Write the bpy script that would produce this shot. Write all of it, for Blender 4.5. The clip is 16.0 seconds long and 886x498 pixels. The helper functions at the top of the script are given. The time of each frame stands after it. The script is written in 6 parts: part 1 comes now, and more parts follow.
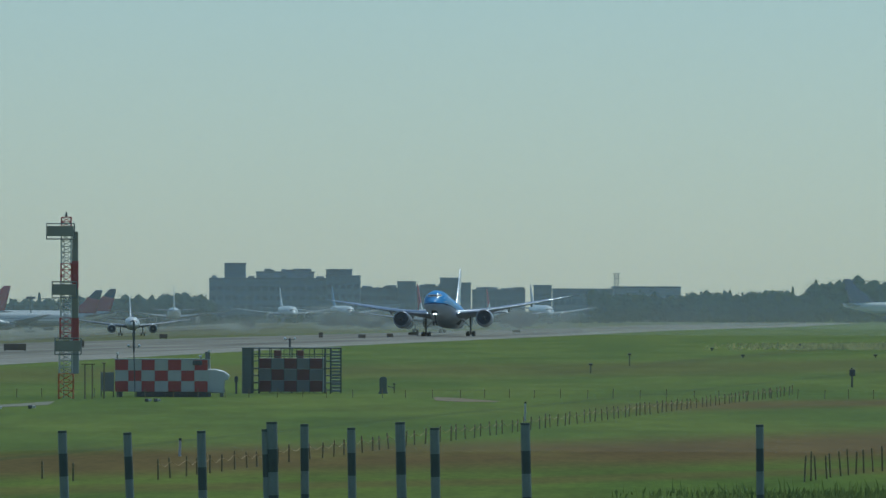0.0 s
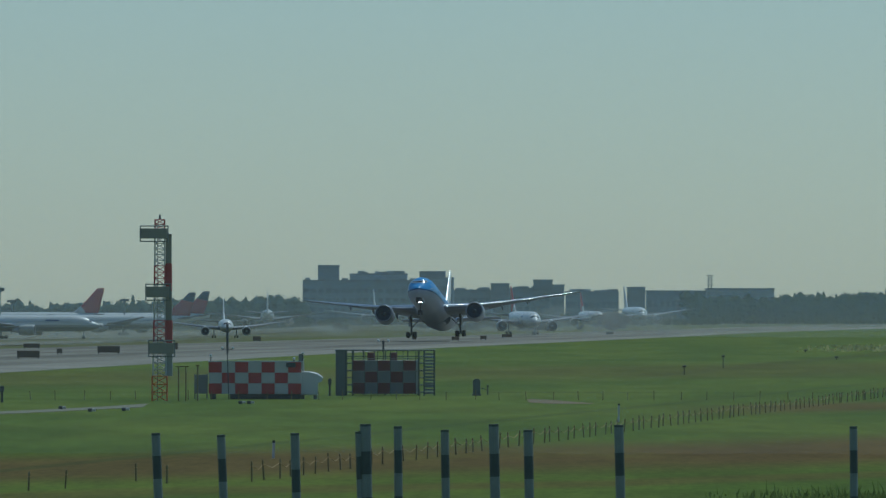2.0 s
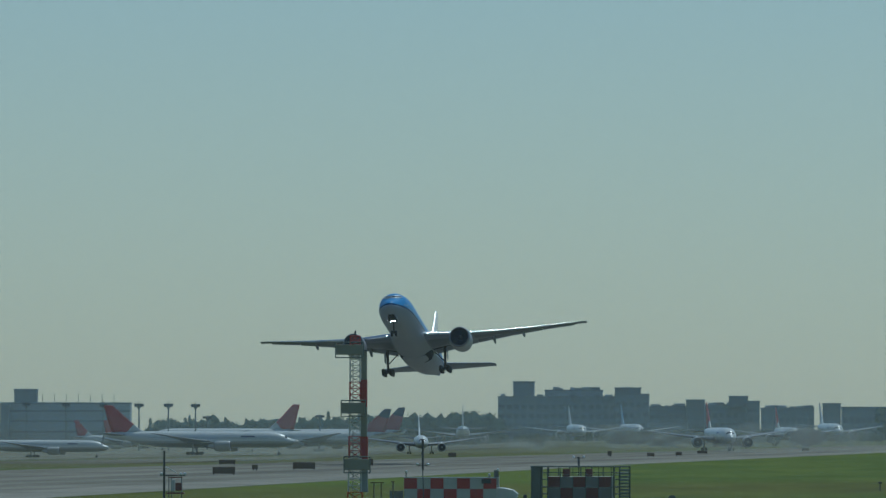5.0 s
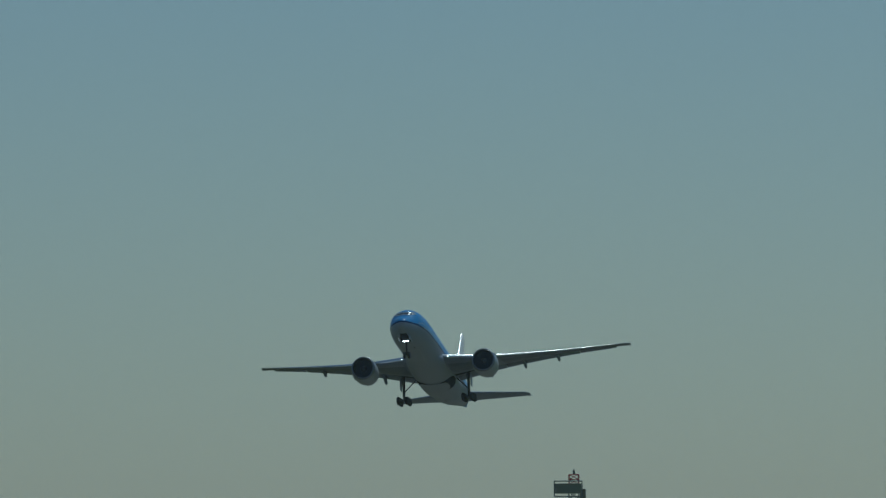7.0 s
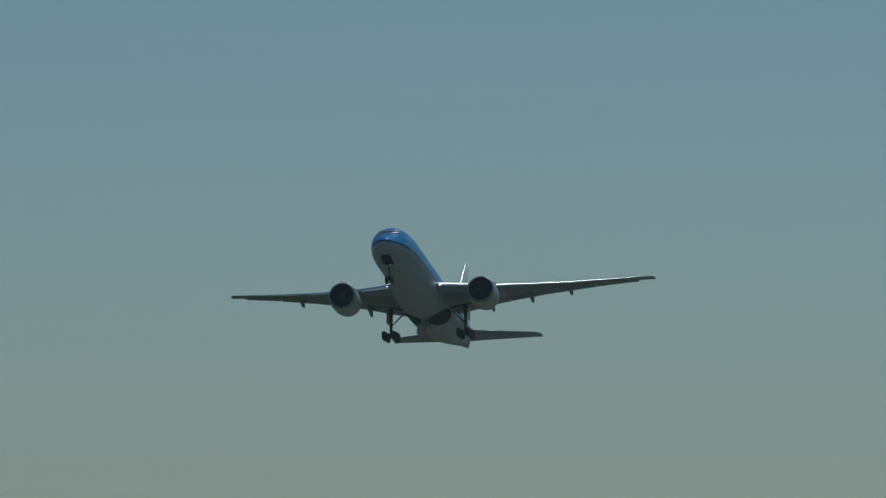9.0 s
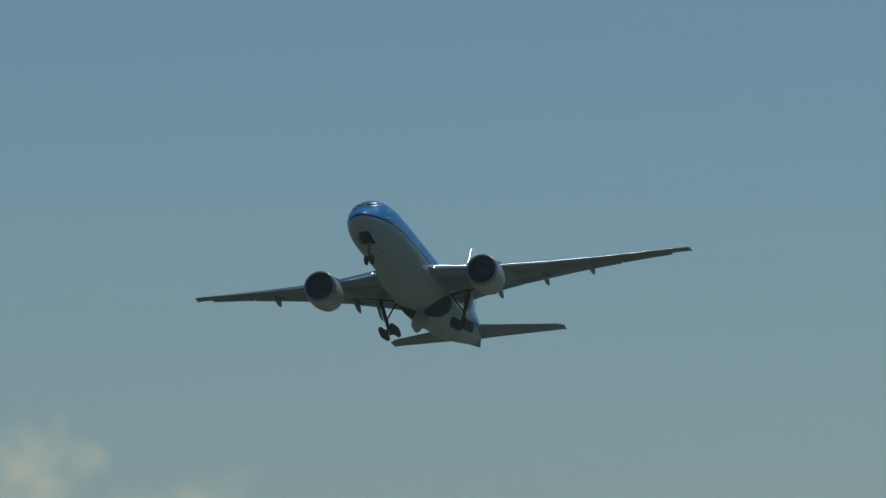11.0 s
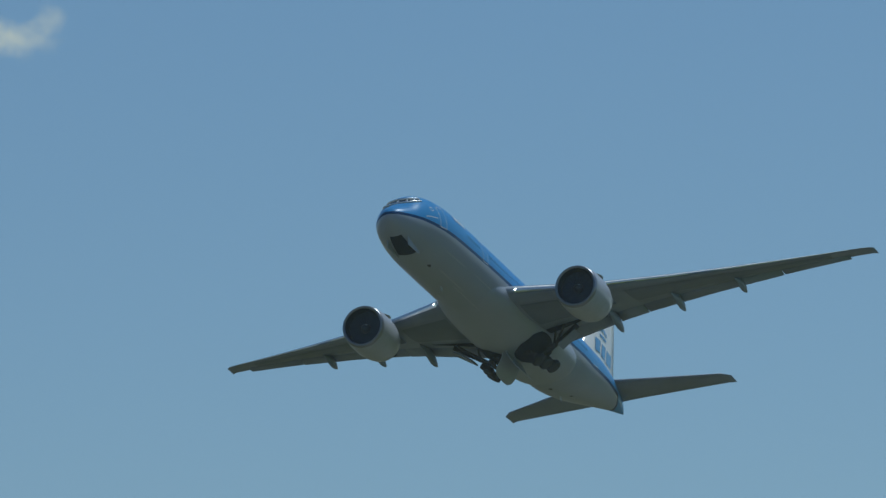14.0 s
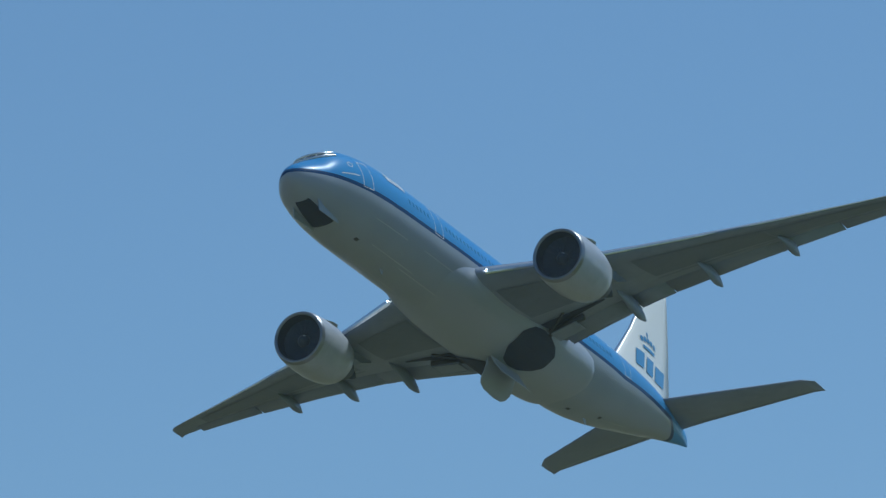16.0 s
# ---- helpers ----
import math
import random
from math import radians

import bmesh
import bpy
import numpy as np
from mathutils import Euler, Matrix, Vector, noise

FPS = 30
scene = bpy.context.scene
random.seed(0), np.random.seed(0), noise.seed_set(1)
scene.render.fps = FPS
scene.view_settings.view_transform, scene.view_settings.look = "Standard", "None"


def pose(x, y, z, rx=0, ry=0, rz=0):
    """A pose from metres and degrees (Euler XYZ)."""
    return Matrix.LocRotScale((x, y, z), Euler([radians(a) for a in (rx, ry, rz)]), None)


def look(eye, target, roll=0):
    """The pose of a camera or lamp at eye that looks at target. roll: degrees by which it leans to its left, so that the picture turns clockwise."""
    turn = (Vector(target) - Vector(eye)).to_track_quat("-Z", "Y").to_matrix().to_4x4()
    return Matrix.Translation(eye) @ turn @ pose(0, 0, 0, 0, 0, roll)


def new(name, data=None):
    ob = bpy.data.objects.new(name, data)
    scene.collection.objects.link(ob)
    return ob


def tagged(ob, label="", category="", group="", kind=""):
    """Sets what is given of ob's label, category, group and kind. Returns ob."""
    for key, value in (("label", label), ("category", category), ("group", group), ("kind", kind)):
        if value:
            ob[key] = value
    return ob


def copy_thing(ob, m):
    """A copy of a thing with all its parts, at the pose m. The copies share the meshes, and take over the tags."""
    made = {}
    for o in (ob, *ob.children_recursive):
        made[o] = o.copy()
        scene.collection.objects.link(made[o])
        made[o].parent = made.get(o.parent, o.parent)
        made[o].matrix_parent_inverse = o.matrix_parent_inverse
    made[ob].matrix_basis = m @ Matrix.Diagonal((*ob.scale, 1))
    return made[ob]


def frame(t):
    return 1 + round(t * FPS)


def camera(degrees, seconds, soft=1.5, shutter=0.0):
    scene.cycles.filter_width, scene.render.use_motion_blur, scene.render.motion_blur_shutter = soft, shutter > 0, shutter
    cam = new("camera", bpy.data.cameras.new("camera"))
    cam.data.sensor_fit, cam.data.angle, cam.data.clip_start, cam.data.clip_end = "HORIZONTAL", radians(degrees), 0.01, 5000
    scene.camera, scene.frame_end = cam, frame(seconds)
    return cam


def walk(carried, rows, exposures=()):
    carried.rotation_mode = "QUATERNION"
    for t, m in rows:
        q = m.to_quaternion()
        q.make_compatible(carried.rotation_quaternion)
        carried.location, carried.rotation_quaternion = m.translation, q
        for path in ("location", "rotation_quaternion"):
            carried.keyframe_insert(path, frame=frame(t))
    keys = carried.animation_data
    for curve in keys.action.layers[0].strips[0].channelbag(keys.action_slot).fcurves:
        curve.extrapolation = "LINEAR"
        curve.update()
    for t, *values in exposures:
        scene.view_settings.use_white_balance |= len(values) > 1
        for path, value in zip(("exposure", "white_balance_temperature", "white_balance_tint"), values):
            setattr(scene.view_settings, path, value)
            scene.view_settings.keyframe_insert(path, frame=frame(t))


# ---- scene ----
cam = camera(6.02, 16.0, soft=1.4)
EYE_HEIGHT = 8.3
# seconds, yaw, pitch, roll (degrees)
CAMERA = [
    (0.0, -0.000, 0.353, -0.113),
    (0.5, -0.025, 0.508, -0.141),
    (1.0, 0.093, 0.660, 0.054),
    (1.5, 0.418, 0.642, 0.132),
    (2.0, 0.635, 0.366, -0.056),
    (2.5, 0.833, 0.445, -0.040),
    (3.0, 1.268, 0.602, 0.065),
    (3.5, 1.521, 0.758, 0.035),
    (4.0, 1.669, 0.906, 0.006),
    (4.5, 1.791, 1.041, -0.019),
    (5.0, 1.964, 1.155, -0.065),
    (5.5, 2.267, 1.242, -0.078),
    (6.0, 2.776, 1.297, 0.253),
    (6.5, 2.998, 1.529, 0.355),
    (7.0, 3.444, 2.101, 0.208),
    (7.5, 4.167, 2.220, 0.090),
    (8.0, 4.354, 2.335, 0.047),
    (8.5, 4.723, 2.479, -0.099),
    (9.0, 5.150, 2.697, -0.050),
    (9.5, 5.637, 2.978, -0.013),
    (10.0, 6.188, 3.308, 0.005),
    (10.5, 6.805, 3.679, 0.052),
    (11.0, 7.490, 4.077, 0.156),
    (11.5, 8.248, 4.491, 0.134),
    (12.0, 9.343, 5.216, 0.192),
    (12.5, 10.423, 5.870, -0.096),
    (13.0, 11.295, 6.339, -0.137),
    (13.5, 12.432, 6.962, 0.182),
    (14.0, 13.808, 7.717, 0.330),
    (14.5, 15.056, 8.258, 0.154),
    (15.0, 16.737, 9.297, -0.053),
    (15.5, 18.543, 10.106, -0.115),
    (16.0, 20.340, 11.496, 0.181),
]

def aim(yaw, pitch, roll):
    """The camera on its stand, turned left by yaw and up by pitch."""
    return pose(0, 0, EYE_HEIGHT, 90 + pitch, 0, yaw) @ pose(0, 0, 0, 0, 0, -roll)


EXPOSURES = [(0.0, -0.66, 4950, -3.5), (1.0, -0.78, 4950, -3.5), (2.0, -0.91, 4950, -4.5), (3.0, -0.87, 4950, -4.5), (5.5, -1.06, 4950, -4.5), (6.5, -1.46, 4950, -5), (7.5, -1.53, 5000, -5), (8.5, -1.53, 5070, -3),
             (10.0, -1.44, 5120, -2), (11.5, -1.32, 5160, 0), (12.5, -1.15, 5170, 0), (14.0, -0.90, 5190, 0), (14.5, -0.80, 5190, 0), (15.5, -0.69, 5120, 0), (16.0, -0.51, 5080, 0)]
walk(cam, [(t, aim(*turn)) for t, *turn in CAMERA], EXPOSURES)

# seconds, x, y, z of the nose, then bank, pitch, heading (degrees)
FLIGHT = [
    (0.0, -2.4, 1955.4, 8.60, 1.16, 5.30, -96.39),
    (0.5, -7.9, 1912.1, 9.32, 1.37, 6.65, -96.25),
    (1.0, -13.5, 1868.2, 10.03, 1.55, 7.65, -96.18),
    (1.5, -19.2, 1823.8, 10.67, 1.71, 8.25, -96.22),
    (2.0, -25.2, 1778.8, 12.10, 1.83, 9.25, -96.33),
    (2.5, -31.2, 1733.6, 14.03, 1.77, 10.18, -96.40),
    (3.0, -37.1, 1688.6, 16.26, 1.66, 10.85, -96.55),
    (3.5, -43.1, 1643.8, 19.07, 1.88, 11.61, -96.64),
    (4.0, -49.2, 1599.1, 22.28, 2.36, 12.37, -96.72),
    (4.5, -55.3, 1554.3, 26.00, 3.03, 13.07, -96.75),
    (5.0, -61.5, 1509.0, 29.81, 3.74, 13.55, -96.75),
    (5.5, -67.9, 1463.1, 33.91, 4.33, 13.65, -96.71),
    (6.0, -74.1, 1416.7, 37.91, 4.57, 13.30, -96.56),
    (6.5, -80.4, 1370.3, 42.21, 4.14, 13.28, -96.51),
    (7.0, -86.5, 1324.0, 46.51, 3.61, 13.47, -96.62),
    (7.5, -92.7, 1277.6, 50.91, 3.05, 13.60, -96.65),
    (8.0, -98.8, 1231.4, 55.41, 2.58, 13.75, -96.56),
    (8.5, -104.9, 1185.1, 59.81, 2.26, 13.69, -96.37),
    (9.0, -111.0, 1138.9, 64.31, 2.33, 13.56, -96.23),
    (9.5, -117.0, 1092.7, 68.71, 2.75, 13.38, -96.13),
    (10.0, -123.1, 1046.5, 73.11, 3.42, 13.18, -96.07),
    (10.5, -129.2, 1000.3, 77.51, 4.21, 12.98, -96.06),
    (11.0, -135.3, 954.2, 81.91, 4.95, 12.81, -96.11),
    (11.5, -141.4, 908.2, 86.21, 5.37, 12.70, -96.23),
    (12.0, -147.5, 862.1, 90.51, 5.51, 12.70, -96.47),
    (12.5, -153.7, 816.2, 94.81, 5.51, 12.44, -96.48),
    (13.0, -159.8, 770.3, 99.01, 5.97, 12.13, -96.45),
    (13.5, -165.8, 724.4, 103.21, 6.85, 11.87, -96.49),
    (14.0, -171.9, 678.7, 107.21, 7.74, 11.64, -96.58),
    (14.5, -177.9, 633.1, 111.31, 8.52, 11.17, -96.52),
    (15.0, -183.8, 587.5, 115.21, 9.51, 10.69, -96.51),
    (15.5, -189.6, 542.1, 119.09, 10.62, 10.08, -96.50),
    (16.0, -195.3, 496.7, 122.97, 11.93, 9.66, -96.67),
]

# ---- daylight: a high sun to the side and a hazy sky ----
SUN = Vector((0.29, 0.4, 0.87)).normalized()
world = bpy.data.worlds.new("sky")
scene.world = world
world.use_nodes = True
wn = world.node_tree.nodes
wl = world.node_tree.links
wn.clear()
sky = wn.new("ShaderNodeTexSky")
sky.sky_type = "NISHITA"
sky.sun_disc = False
sky.sun_elevation = math.asin(SUN.z)
sky.sun_rotation = math.atan2(SUN.x, SUN.y)
sky.altitude = 40
sky.air_density = 1.0
sky.dust_density = 0.12
sky.ozone_density = 1.0
bg = wn.new("ShaderNodeBackground")
bg.inputs["Strength"].default_value = 0.1
wout = wn.new("ShaderNodeOutputWorld")


def wmath(kind, a, b=0.0):
    x = wn.new("ShaderNodeMath")
    x.operation = kind
    for socket, v in zip(x.inputs, (a, b)):
        if isinstance(v, (int, float)):
            socket.default_value = v
        else:
            wl.new(v, socket)
    return x.outputs[0]


# a few torn fair-weather clouds: azimuth to the left, elevation, half width and half height in degrees
CLOUDS = [(18.15, 9.33, 0.13, 0.22, 0.9), (18.0, 9.2, 0.3, 0.14, 0.95), (17.74, 9.15, 0.24, 0.09, 0.6), (18.03, 9.5, 0.1, 0.05, 0.4), (17.36, 9.32, 0.16, 0.06, 0.3),
          (16.68, 9.17, 0.3, 0.15, 0.95), (16.56, 9.3, 0.15, 0.12, 0.55), (17.05, 9.06, 0.12, 0.1, 0.3), (10.35, 2.5, 0.62, 0.44, 1.0), (10.0, 2.68, 0.34, 0.2, 1.0), (9.2, 2.36, 0.52, 0.2, 0.75), (11.2, 2.3, 0.6, 0.4, 0.9)]
wco = wn.new("ShaderNodeTexCoord")
wxyz = wn.new("ShaderNodeSeparateXYZ")
wl.new(wco.outputs["Generated"], wxyz.inputs[0])
waz = wmath("MULTIPLY", wmath("ARCTAN2", wmath("MULTIPLY", wxyz.outputs["X"], -1.0), wxyz.outputs["Y"]), 57.2958)
wel = wmath("MULTIPLY", wmath("ARCSINE", wxyz.outputs["Z"]), 57.2958)


def wnoise(scale, detail, rough):
    t = wn.new("ShaderNodeTexNoise")
    t.inputs["Scale"].default_value = scale
    t.inputs["Detail"].default_value = detail
    t.inputs["Roughness"].default_value = rough
    wl.new(wco.outputs["Generated"], t.inputs["Vector"])
    return wmath("SUBTRACT", t.outputs["Fac"], 0.5)


broad, torn = wnoise(130, 3, 0.5), wnoise(330, 5, 0.55)
drift = wnoise(150, 4, 0.5)
wisp = wmath("ADD", wmath("MULTIPLY", broad, 2.6), wmath("MULTIPLY", torn, 2.6))
cover = 0.0
for caz, cel, cw, ch, dense in CLOUDS:
    u = wmath("ADD", wmath("DIVIDE", wmath("SUBTRACT", waz, caz), cw), wmath("MULTIPLY", drift, 2.2))
    v = wmath("ADD", wmath("DIVIDE", wmath("SUBTRACT", wel, cel), ch), wmath("MULTIPLY", broad, 1.5))
    r = wmath("ADD", wmath("ADD", wmath("MULTIPLY", u, u), wmath("MULTIPLY", v, v)), wisp)
    fall = wn.new("ShaderNodeMapRange")
    fall.interpolation_type = "SMOOTHSTEP"
    fall.inputs["From Min"].default_value = 1.5
    fall.inputs["From Max"].default_value = -1.1
    fall.inputs["To Min"].default_value = 0.0
    fall.inputs["To Max"].default_value = dense
    wl.new(r, fall.inputs["Value"])
    cover = wmath("MAXIMUM", fall.outputs[0], cover)
cloudy = wn.new("ShaderNodeMix")
cloudy.data_type = "RGBA"
wl.new(wmath("MULTIPLY", cover, 0.9), cloudy.inputs["Factor"])
wl.new(sky.outputs["Color"], cloudy.inputs["A"])
cloudy.inputs["B"].default_value = (12.0, 10.7, 7.6, 1)
wl.new(cloudy.outputs["Result"], bg.inputs["Color"])
wl.new(bg.outputs["Background"], wout.inputs["Surface"])

sun = new("sun", bpy.data.lights.new("sun", "SUN"))
sun.data.energy = 4.0
sun.data.angle = radians(0.6)
sun.data.color = (1.0, 0.91, 0.76)
sun.matrix_world = look(SUN * 100, (0, 0, 0))

# ---- materials ----
def material(name, colour, rough=0.6, metal=0.0, vary=0.15, scale=1.0, bump=0.0, fine=12.0, coat=0.0):
    """A surface with soft stains and a fine grain; scale in cycles per metre."""
    m = bpy.data.materials.new(name)
    m.use_nodes = True
    n, l = m.node_tree.nodes, m.node_tree.links
    b = n["Principled BSDF"]
    co = n.new("ShaderNodeTexCoord")
    big = n.new("ShaderNodeTexNoise")
    big.inputs["Scale"].default_value = scale
    big.inputs["Detail"].default_value = 4
    small = n.new("ShaderNodeTexNoise")
    small.inputs["Scale"].default_value = scale * fine
    small.inputs["Detail"].default_value = 3
    mix = n.new("ShaderNodeMath")
    mix.operation = "MULTIPLY_ADD"
    mix.inputs[1].default_value = 0.45
    l.new(co.outputs["Object"], big.inputs["Vector"])
    l.new(co.outputs["Object"], small.inputs["Vector"])
    l.new(small.outputs["Fac"], mix.inputs[0])
    half = n.new("ShaderNodeMath")
    half.operation = "MULTIPLY"
    half.inputs[1].default_value = 0.55
    l.new(big.outputs["Fac"], half.inputs[0])
    l.new(half.outputs[0], mix.inputs[2])
    ramp = n.new("ShaderNodeMapRange")
    ramp.inputs["From Min"].default_value = 0.3
    ramp.inputs["From Max"].default_value = 0.7
    ramp.inputs["To Min"].default_value = 1 - vary
    ramp.inputs["To Max"].default_value = 1 + vary
    l.new(mix.outputs[0], ramp.inputs["Value"])
    tint = n.new("ShaderNodeVectorMath")
    tint.operation = "SCALE"
    tint.inputs[0].default_value = colour
    l.new(ramp.outputs[0], tint.inputs["Scale"])
    l.new(tint.outputs[0], b.inputs["Base Color"])
    b.inputs["Roughness"].default_value = rough
    b.inputs["Metallic"].default_value = metal
    b.inputs["Coat Weight"].default_value = coat
    b.inputs["Coat Roughness"].default_value = 0.08
    if bump:
        bp = n.new("ShaderNodeBump")
        bp.inputs["Strength"].default_value = bump
        bp.inputs["Distance"].default_value = 0.05
        l.new(small.outputs["Fac"], bp.inputs["Height"])
        l.new(bp.outputs[0], b.inputs["Normal"])
    return m


def glow(name, colour, strength):
    m = bpy.data.materials.new(name)
    m.use_nodes = True
    b = m.node_tree.nodes["Principled BSDF"]
    b.inputs["Base Color"].default_value = (*colour, 1)
    b.inputs["Emission Color"].default_value = (*colour, 1)
    b.inputs["Emission Strength"].default_value = strength
    return m


def livery(name, upper, stripe, lower, edge=-0.18, band=0.28, tail_from=45.5, gloss=0.2, dip=0.0, tail_wrap=0.0):
    """Fuselage paint: upper colour, a thin stripe below it, a lower colour. Local x runs forward from the nose, z up."""
    m = material(name, lower, 0.3, 0.0, 0.08, 0.35, coat=gloss)
    n, l = m.node_tree.nodes, m.node_tree.links
    b = n["Principled BSDF"]
    below = b.inputs["Base Color"].links[0].from_socket
    co = n.new("ShaderNodeTexCoord")
    sep = n.new("ShaderNodeSeparateXYZ")
    l.new(co.outputs["Object"], sep.inputs[0])
    aft = n.new("ShaderNodeMapRange")
    aft.inputs["From Min"].default_value = -tail_from
    aft.inputs["From Max"].default_value = -tail_from - 16
    aft.inputs["To Min"].default_value = 0
    aft.inputs["To Max"].default_value = -1.75
    l.new(sep.outputs["X"], aft.inputs["Value"])
    level = n.new("ShaderNodeMath")
    l.new(sep.outputs["Z"], level.inputs[0])
    l.new(aft.outputs[0], level.inputs[1])
    fore = n.new("ShaderNodeMapRange")
    fore.inputs["From Min"].default_value = 0
    fore.inputs["From Max"].default_value = -20
    fore.inputs["To Min"].default_value = dip
    fore.inputs["To Max"].default_value = 0
    l.new(sep.outputs["X"], fore.inputs["Value"])
    sloped = n.new("ShaderNodeMath")
    l.new(level.outputs[0], sloped.inputs[0])
    l.new(fore.outputs[0], sloped.inputs[1])
    tip = n.new("ShaderNodeMapRange")
    tip.inputs["From Min"].default_value = -56.5
    tip.inputs["From Max"].default_value = -62.0
    tip.inputs["To Min"].default_value = 0
    tip.inputs["To Max"].default_value = tail_wrap
    l.new(sep.outputs["X"], tip.inputs["Value"])
    level = n.new("ShaderNodeMath")
    l.new(sloped.outputs[0], level.inputs[0])
    l.new(tip.outputs[0], level.inputs[1])
    last = below
    for z, c in ((edge - band, stripe), (edge, upper)):
        step = n.new("ShaderNodeMath")
        step.operation = "GREATER_THAN"
        step.inputs[1].default_value = z
        l.new(level.outputs[0], step.inputs[0])
        mx = n.new("ShaderNodeMix")
        mx.data_type = "RGBA"
        l.new(step.outputs[0], mx.inputs["Factor"])
        l.new(last, mx.inputs["A"])
        mx.inputs["B"].default_value = (*c, 1)
        last = mx.outputs["Result"]
    l.new(last, b.inputs["Base Color"])
    return m


WHITE = material("white_paint", (0.74, 0.75, 0.75), 0.4, 0, 0.06, 0.4, coat=0.3)
GREY = material("grey_paint", (0.33, 0.35, 0.36), 0.45, 0, 0.1, 0.5)
WING_GREY = material("wing_grey", (0.208, 0.245, 0.328), 0.45, 0.0, 0.16, 0.22, fine=9, coat=0.1)
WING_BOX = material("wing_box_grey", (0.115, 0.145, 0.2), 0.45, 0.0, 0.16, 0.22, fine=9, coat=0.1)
CABIN_PANE = material("cabin_pane", (0.065, 0.215, 0.41), 0.2, 0, 0.1, 1)
SPINNER = material("spinner_grey", (0.055, 0.07, 0.1), 0.5, 0.0, 0.1, 1)
DARK = material("dark_steel", (0.065, 0.072, 0.085), 0.5, 0.3, 0.2, 2)
BLACK = material("dark_well", (0.013, 0.023, 0.052), 0.8, 0, 0.2, 1)
RUBBER = material("tyre_rubber", (0.038, 0.042, 0.05), 0.75, 0, 0.2, 3)
LIP = material("dull_metal", (0.3, 0.31, 0.33), 0.35, 0.8, 0.1, 1)
EDGE = material("polished_edge", (0.82, 0.82, 0.8), 0.3, 1.0, 0.06, 1)
FRAME = material("bright_window_frame", (0.85, 0.85, 0.84), 0.3, 1.0, 0.05, 1)
FIN_WHITE = material("fin_white", (0.86, 0.83, 0.77), 0.4, 0, 0.04, 0.4, coat=0.2)
PALE_STREAK = material("pale_streak", (0.52, 0.53, 0.55), 0.5, 0, 0.2, 1)
FAN = material("fan_titanium", (0.04, 0.056, 0.095), 0.8, 0.0, 0.15, 2)
LINER = material("intake_liner", (0.035, 0.05, 0.085), 0.6, 0, 0.15, 2)
GLASS = material("dark_glass", (0.015, 0.018, 0.022), 0.06, 0.0, 0.1, 1, coat=0.6)
SKY_BLUE = material("sky_blue_paint", (0.085, 0.27, 0.5), 0.3, 0, 0.05, 0.4, coat=0.5)
AIRLINER_PAINT = livery("airliner_paint", (0.085, 0.285, 0.6), (0.012, 0.05, 0.15), (0.36, 0.39, 0.46), gloss=0.04, dip=0.42, tail_wrap=1.9)
AIRLINER_PAINT.node_tree.nodes["Principled BSDF"].inputs["Specular IOR Level"].default_value = 0.09
BELLY = material("belly_grey", (0.36, 0.39, 0.46), 0.45, 0, 0.06, 0.4, coat=0.1)
NACELLE = material("nacelle_grey", (0.42, 0.44, 0.5), 0.4, 0, 0.16, 0.9, fine=5, coat=0.15)
LAMP = glow("landing_lamp", (1.0, 0.93, 0.8), 35)


# ---- mesh helpers ----
def smooth(me, on=True):
    me.polygons.foreach_set("use_smooth", [on] * len(me.polygons))


def part(name, bm, mat, parent=None, label="", soft=False):
    """Links a bmesh as one mesh object, under a thing or a part."""
    me = bpy.data.meshes.new(name)
    bmesh.ops.recalc_face_normals(bm, faces=bm.faces[:])
    bm.to_mesh(me)
    bm.free()
    for m in mat if isinstance(mat, (list, tuple)) else [mat]:
        me.materials.append(m)
    if soft:
        smooth(me)
    ob = new(name, me)
    if parent:
        ob.parent = parent
    if label:
        tagged(ob, label)
    return ob


def reuse(name, ob, parent, m=None):
    """A further piece on the mesh of ob."""
    o = new(name, ob.data)
    o.parent = parent
    o.matrix_basis = m or Matrix()
    return o


def thing(name, label, category, m=None, group="", kind=""):
    ob = new(name)
    ob.empty_display_size = 0.1
    ob.matrix_world = m or Matrix()
    return tagged(ob, label, category, group, kind)


def add_box(bm, x0, x1, y0, y1, z0, z1, bevel=0.0):
    v = bmesh.ops.create_cube(bm, size=1)["verts"]
    for w in v:
        w.co = Vector(((x0 + x1) / 2 + w.co.x * (x1 - x0), (y0 + y1) / 2 + w.co.y * (y1 - y0), (z0 + z1) / 2 + w.co.z * (z1 - z0)))
    if bevel:
        bmesh.ops.bevel(bm, geom=list({e for w in v for e in w.link_edges}), offset=bevel, segments=1, affect="EDGES")


def box(x0, x1, y0, y1, z0, z1, bevel=0.0):
    bm = bmesh.new()
    add_box(bm, x0, x1, y0, y1, z0, z1, bevel)
    return bm


def add_rod(bm, a, b, r, r2=None, n=8):
    a, b = Vector(a), Vector(b)
    d = b - a
    m = Matrix.Translation((a + b) / 2) @ d.to_track_quat("Z", "Y").to_matrix().to_4x4()
    bmesh.ops.create_cone(bm, cap_ends=True, segments=n, radius1=r, radius2=r if r2 is None else r2, depth=d.length, matrix=m)


def rod(a, b, r, r2=None, n=8):
    bm = bmesh.new()
    add_rod(bm, a, b, r, r2, n)
    return bm


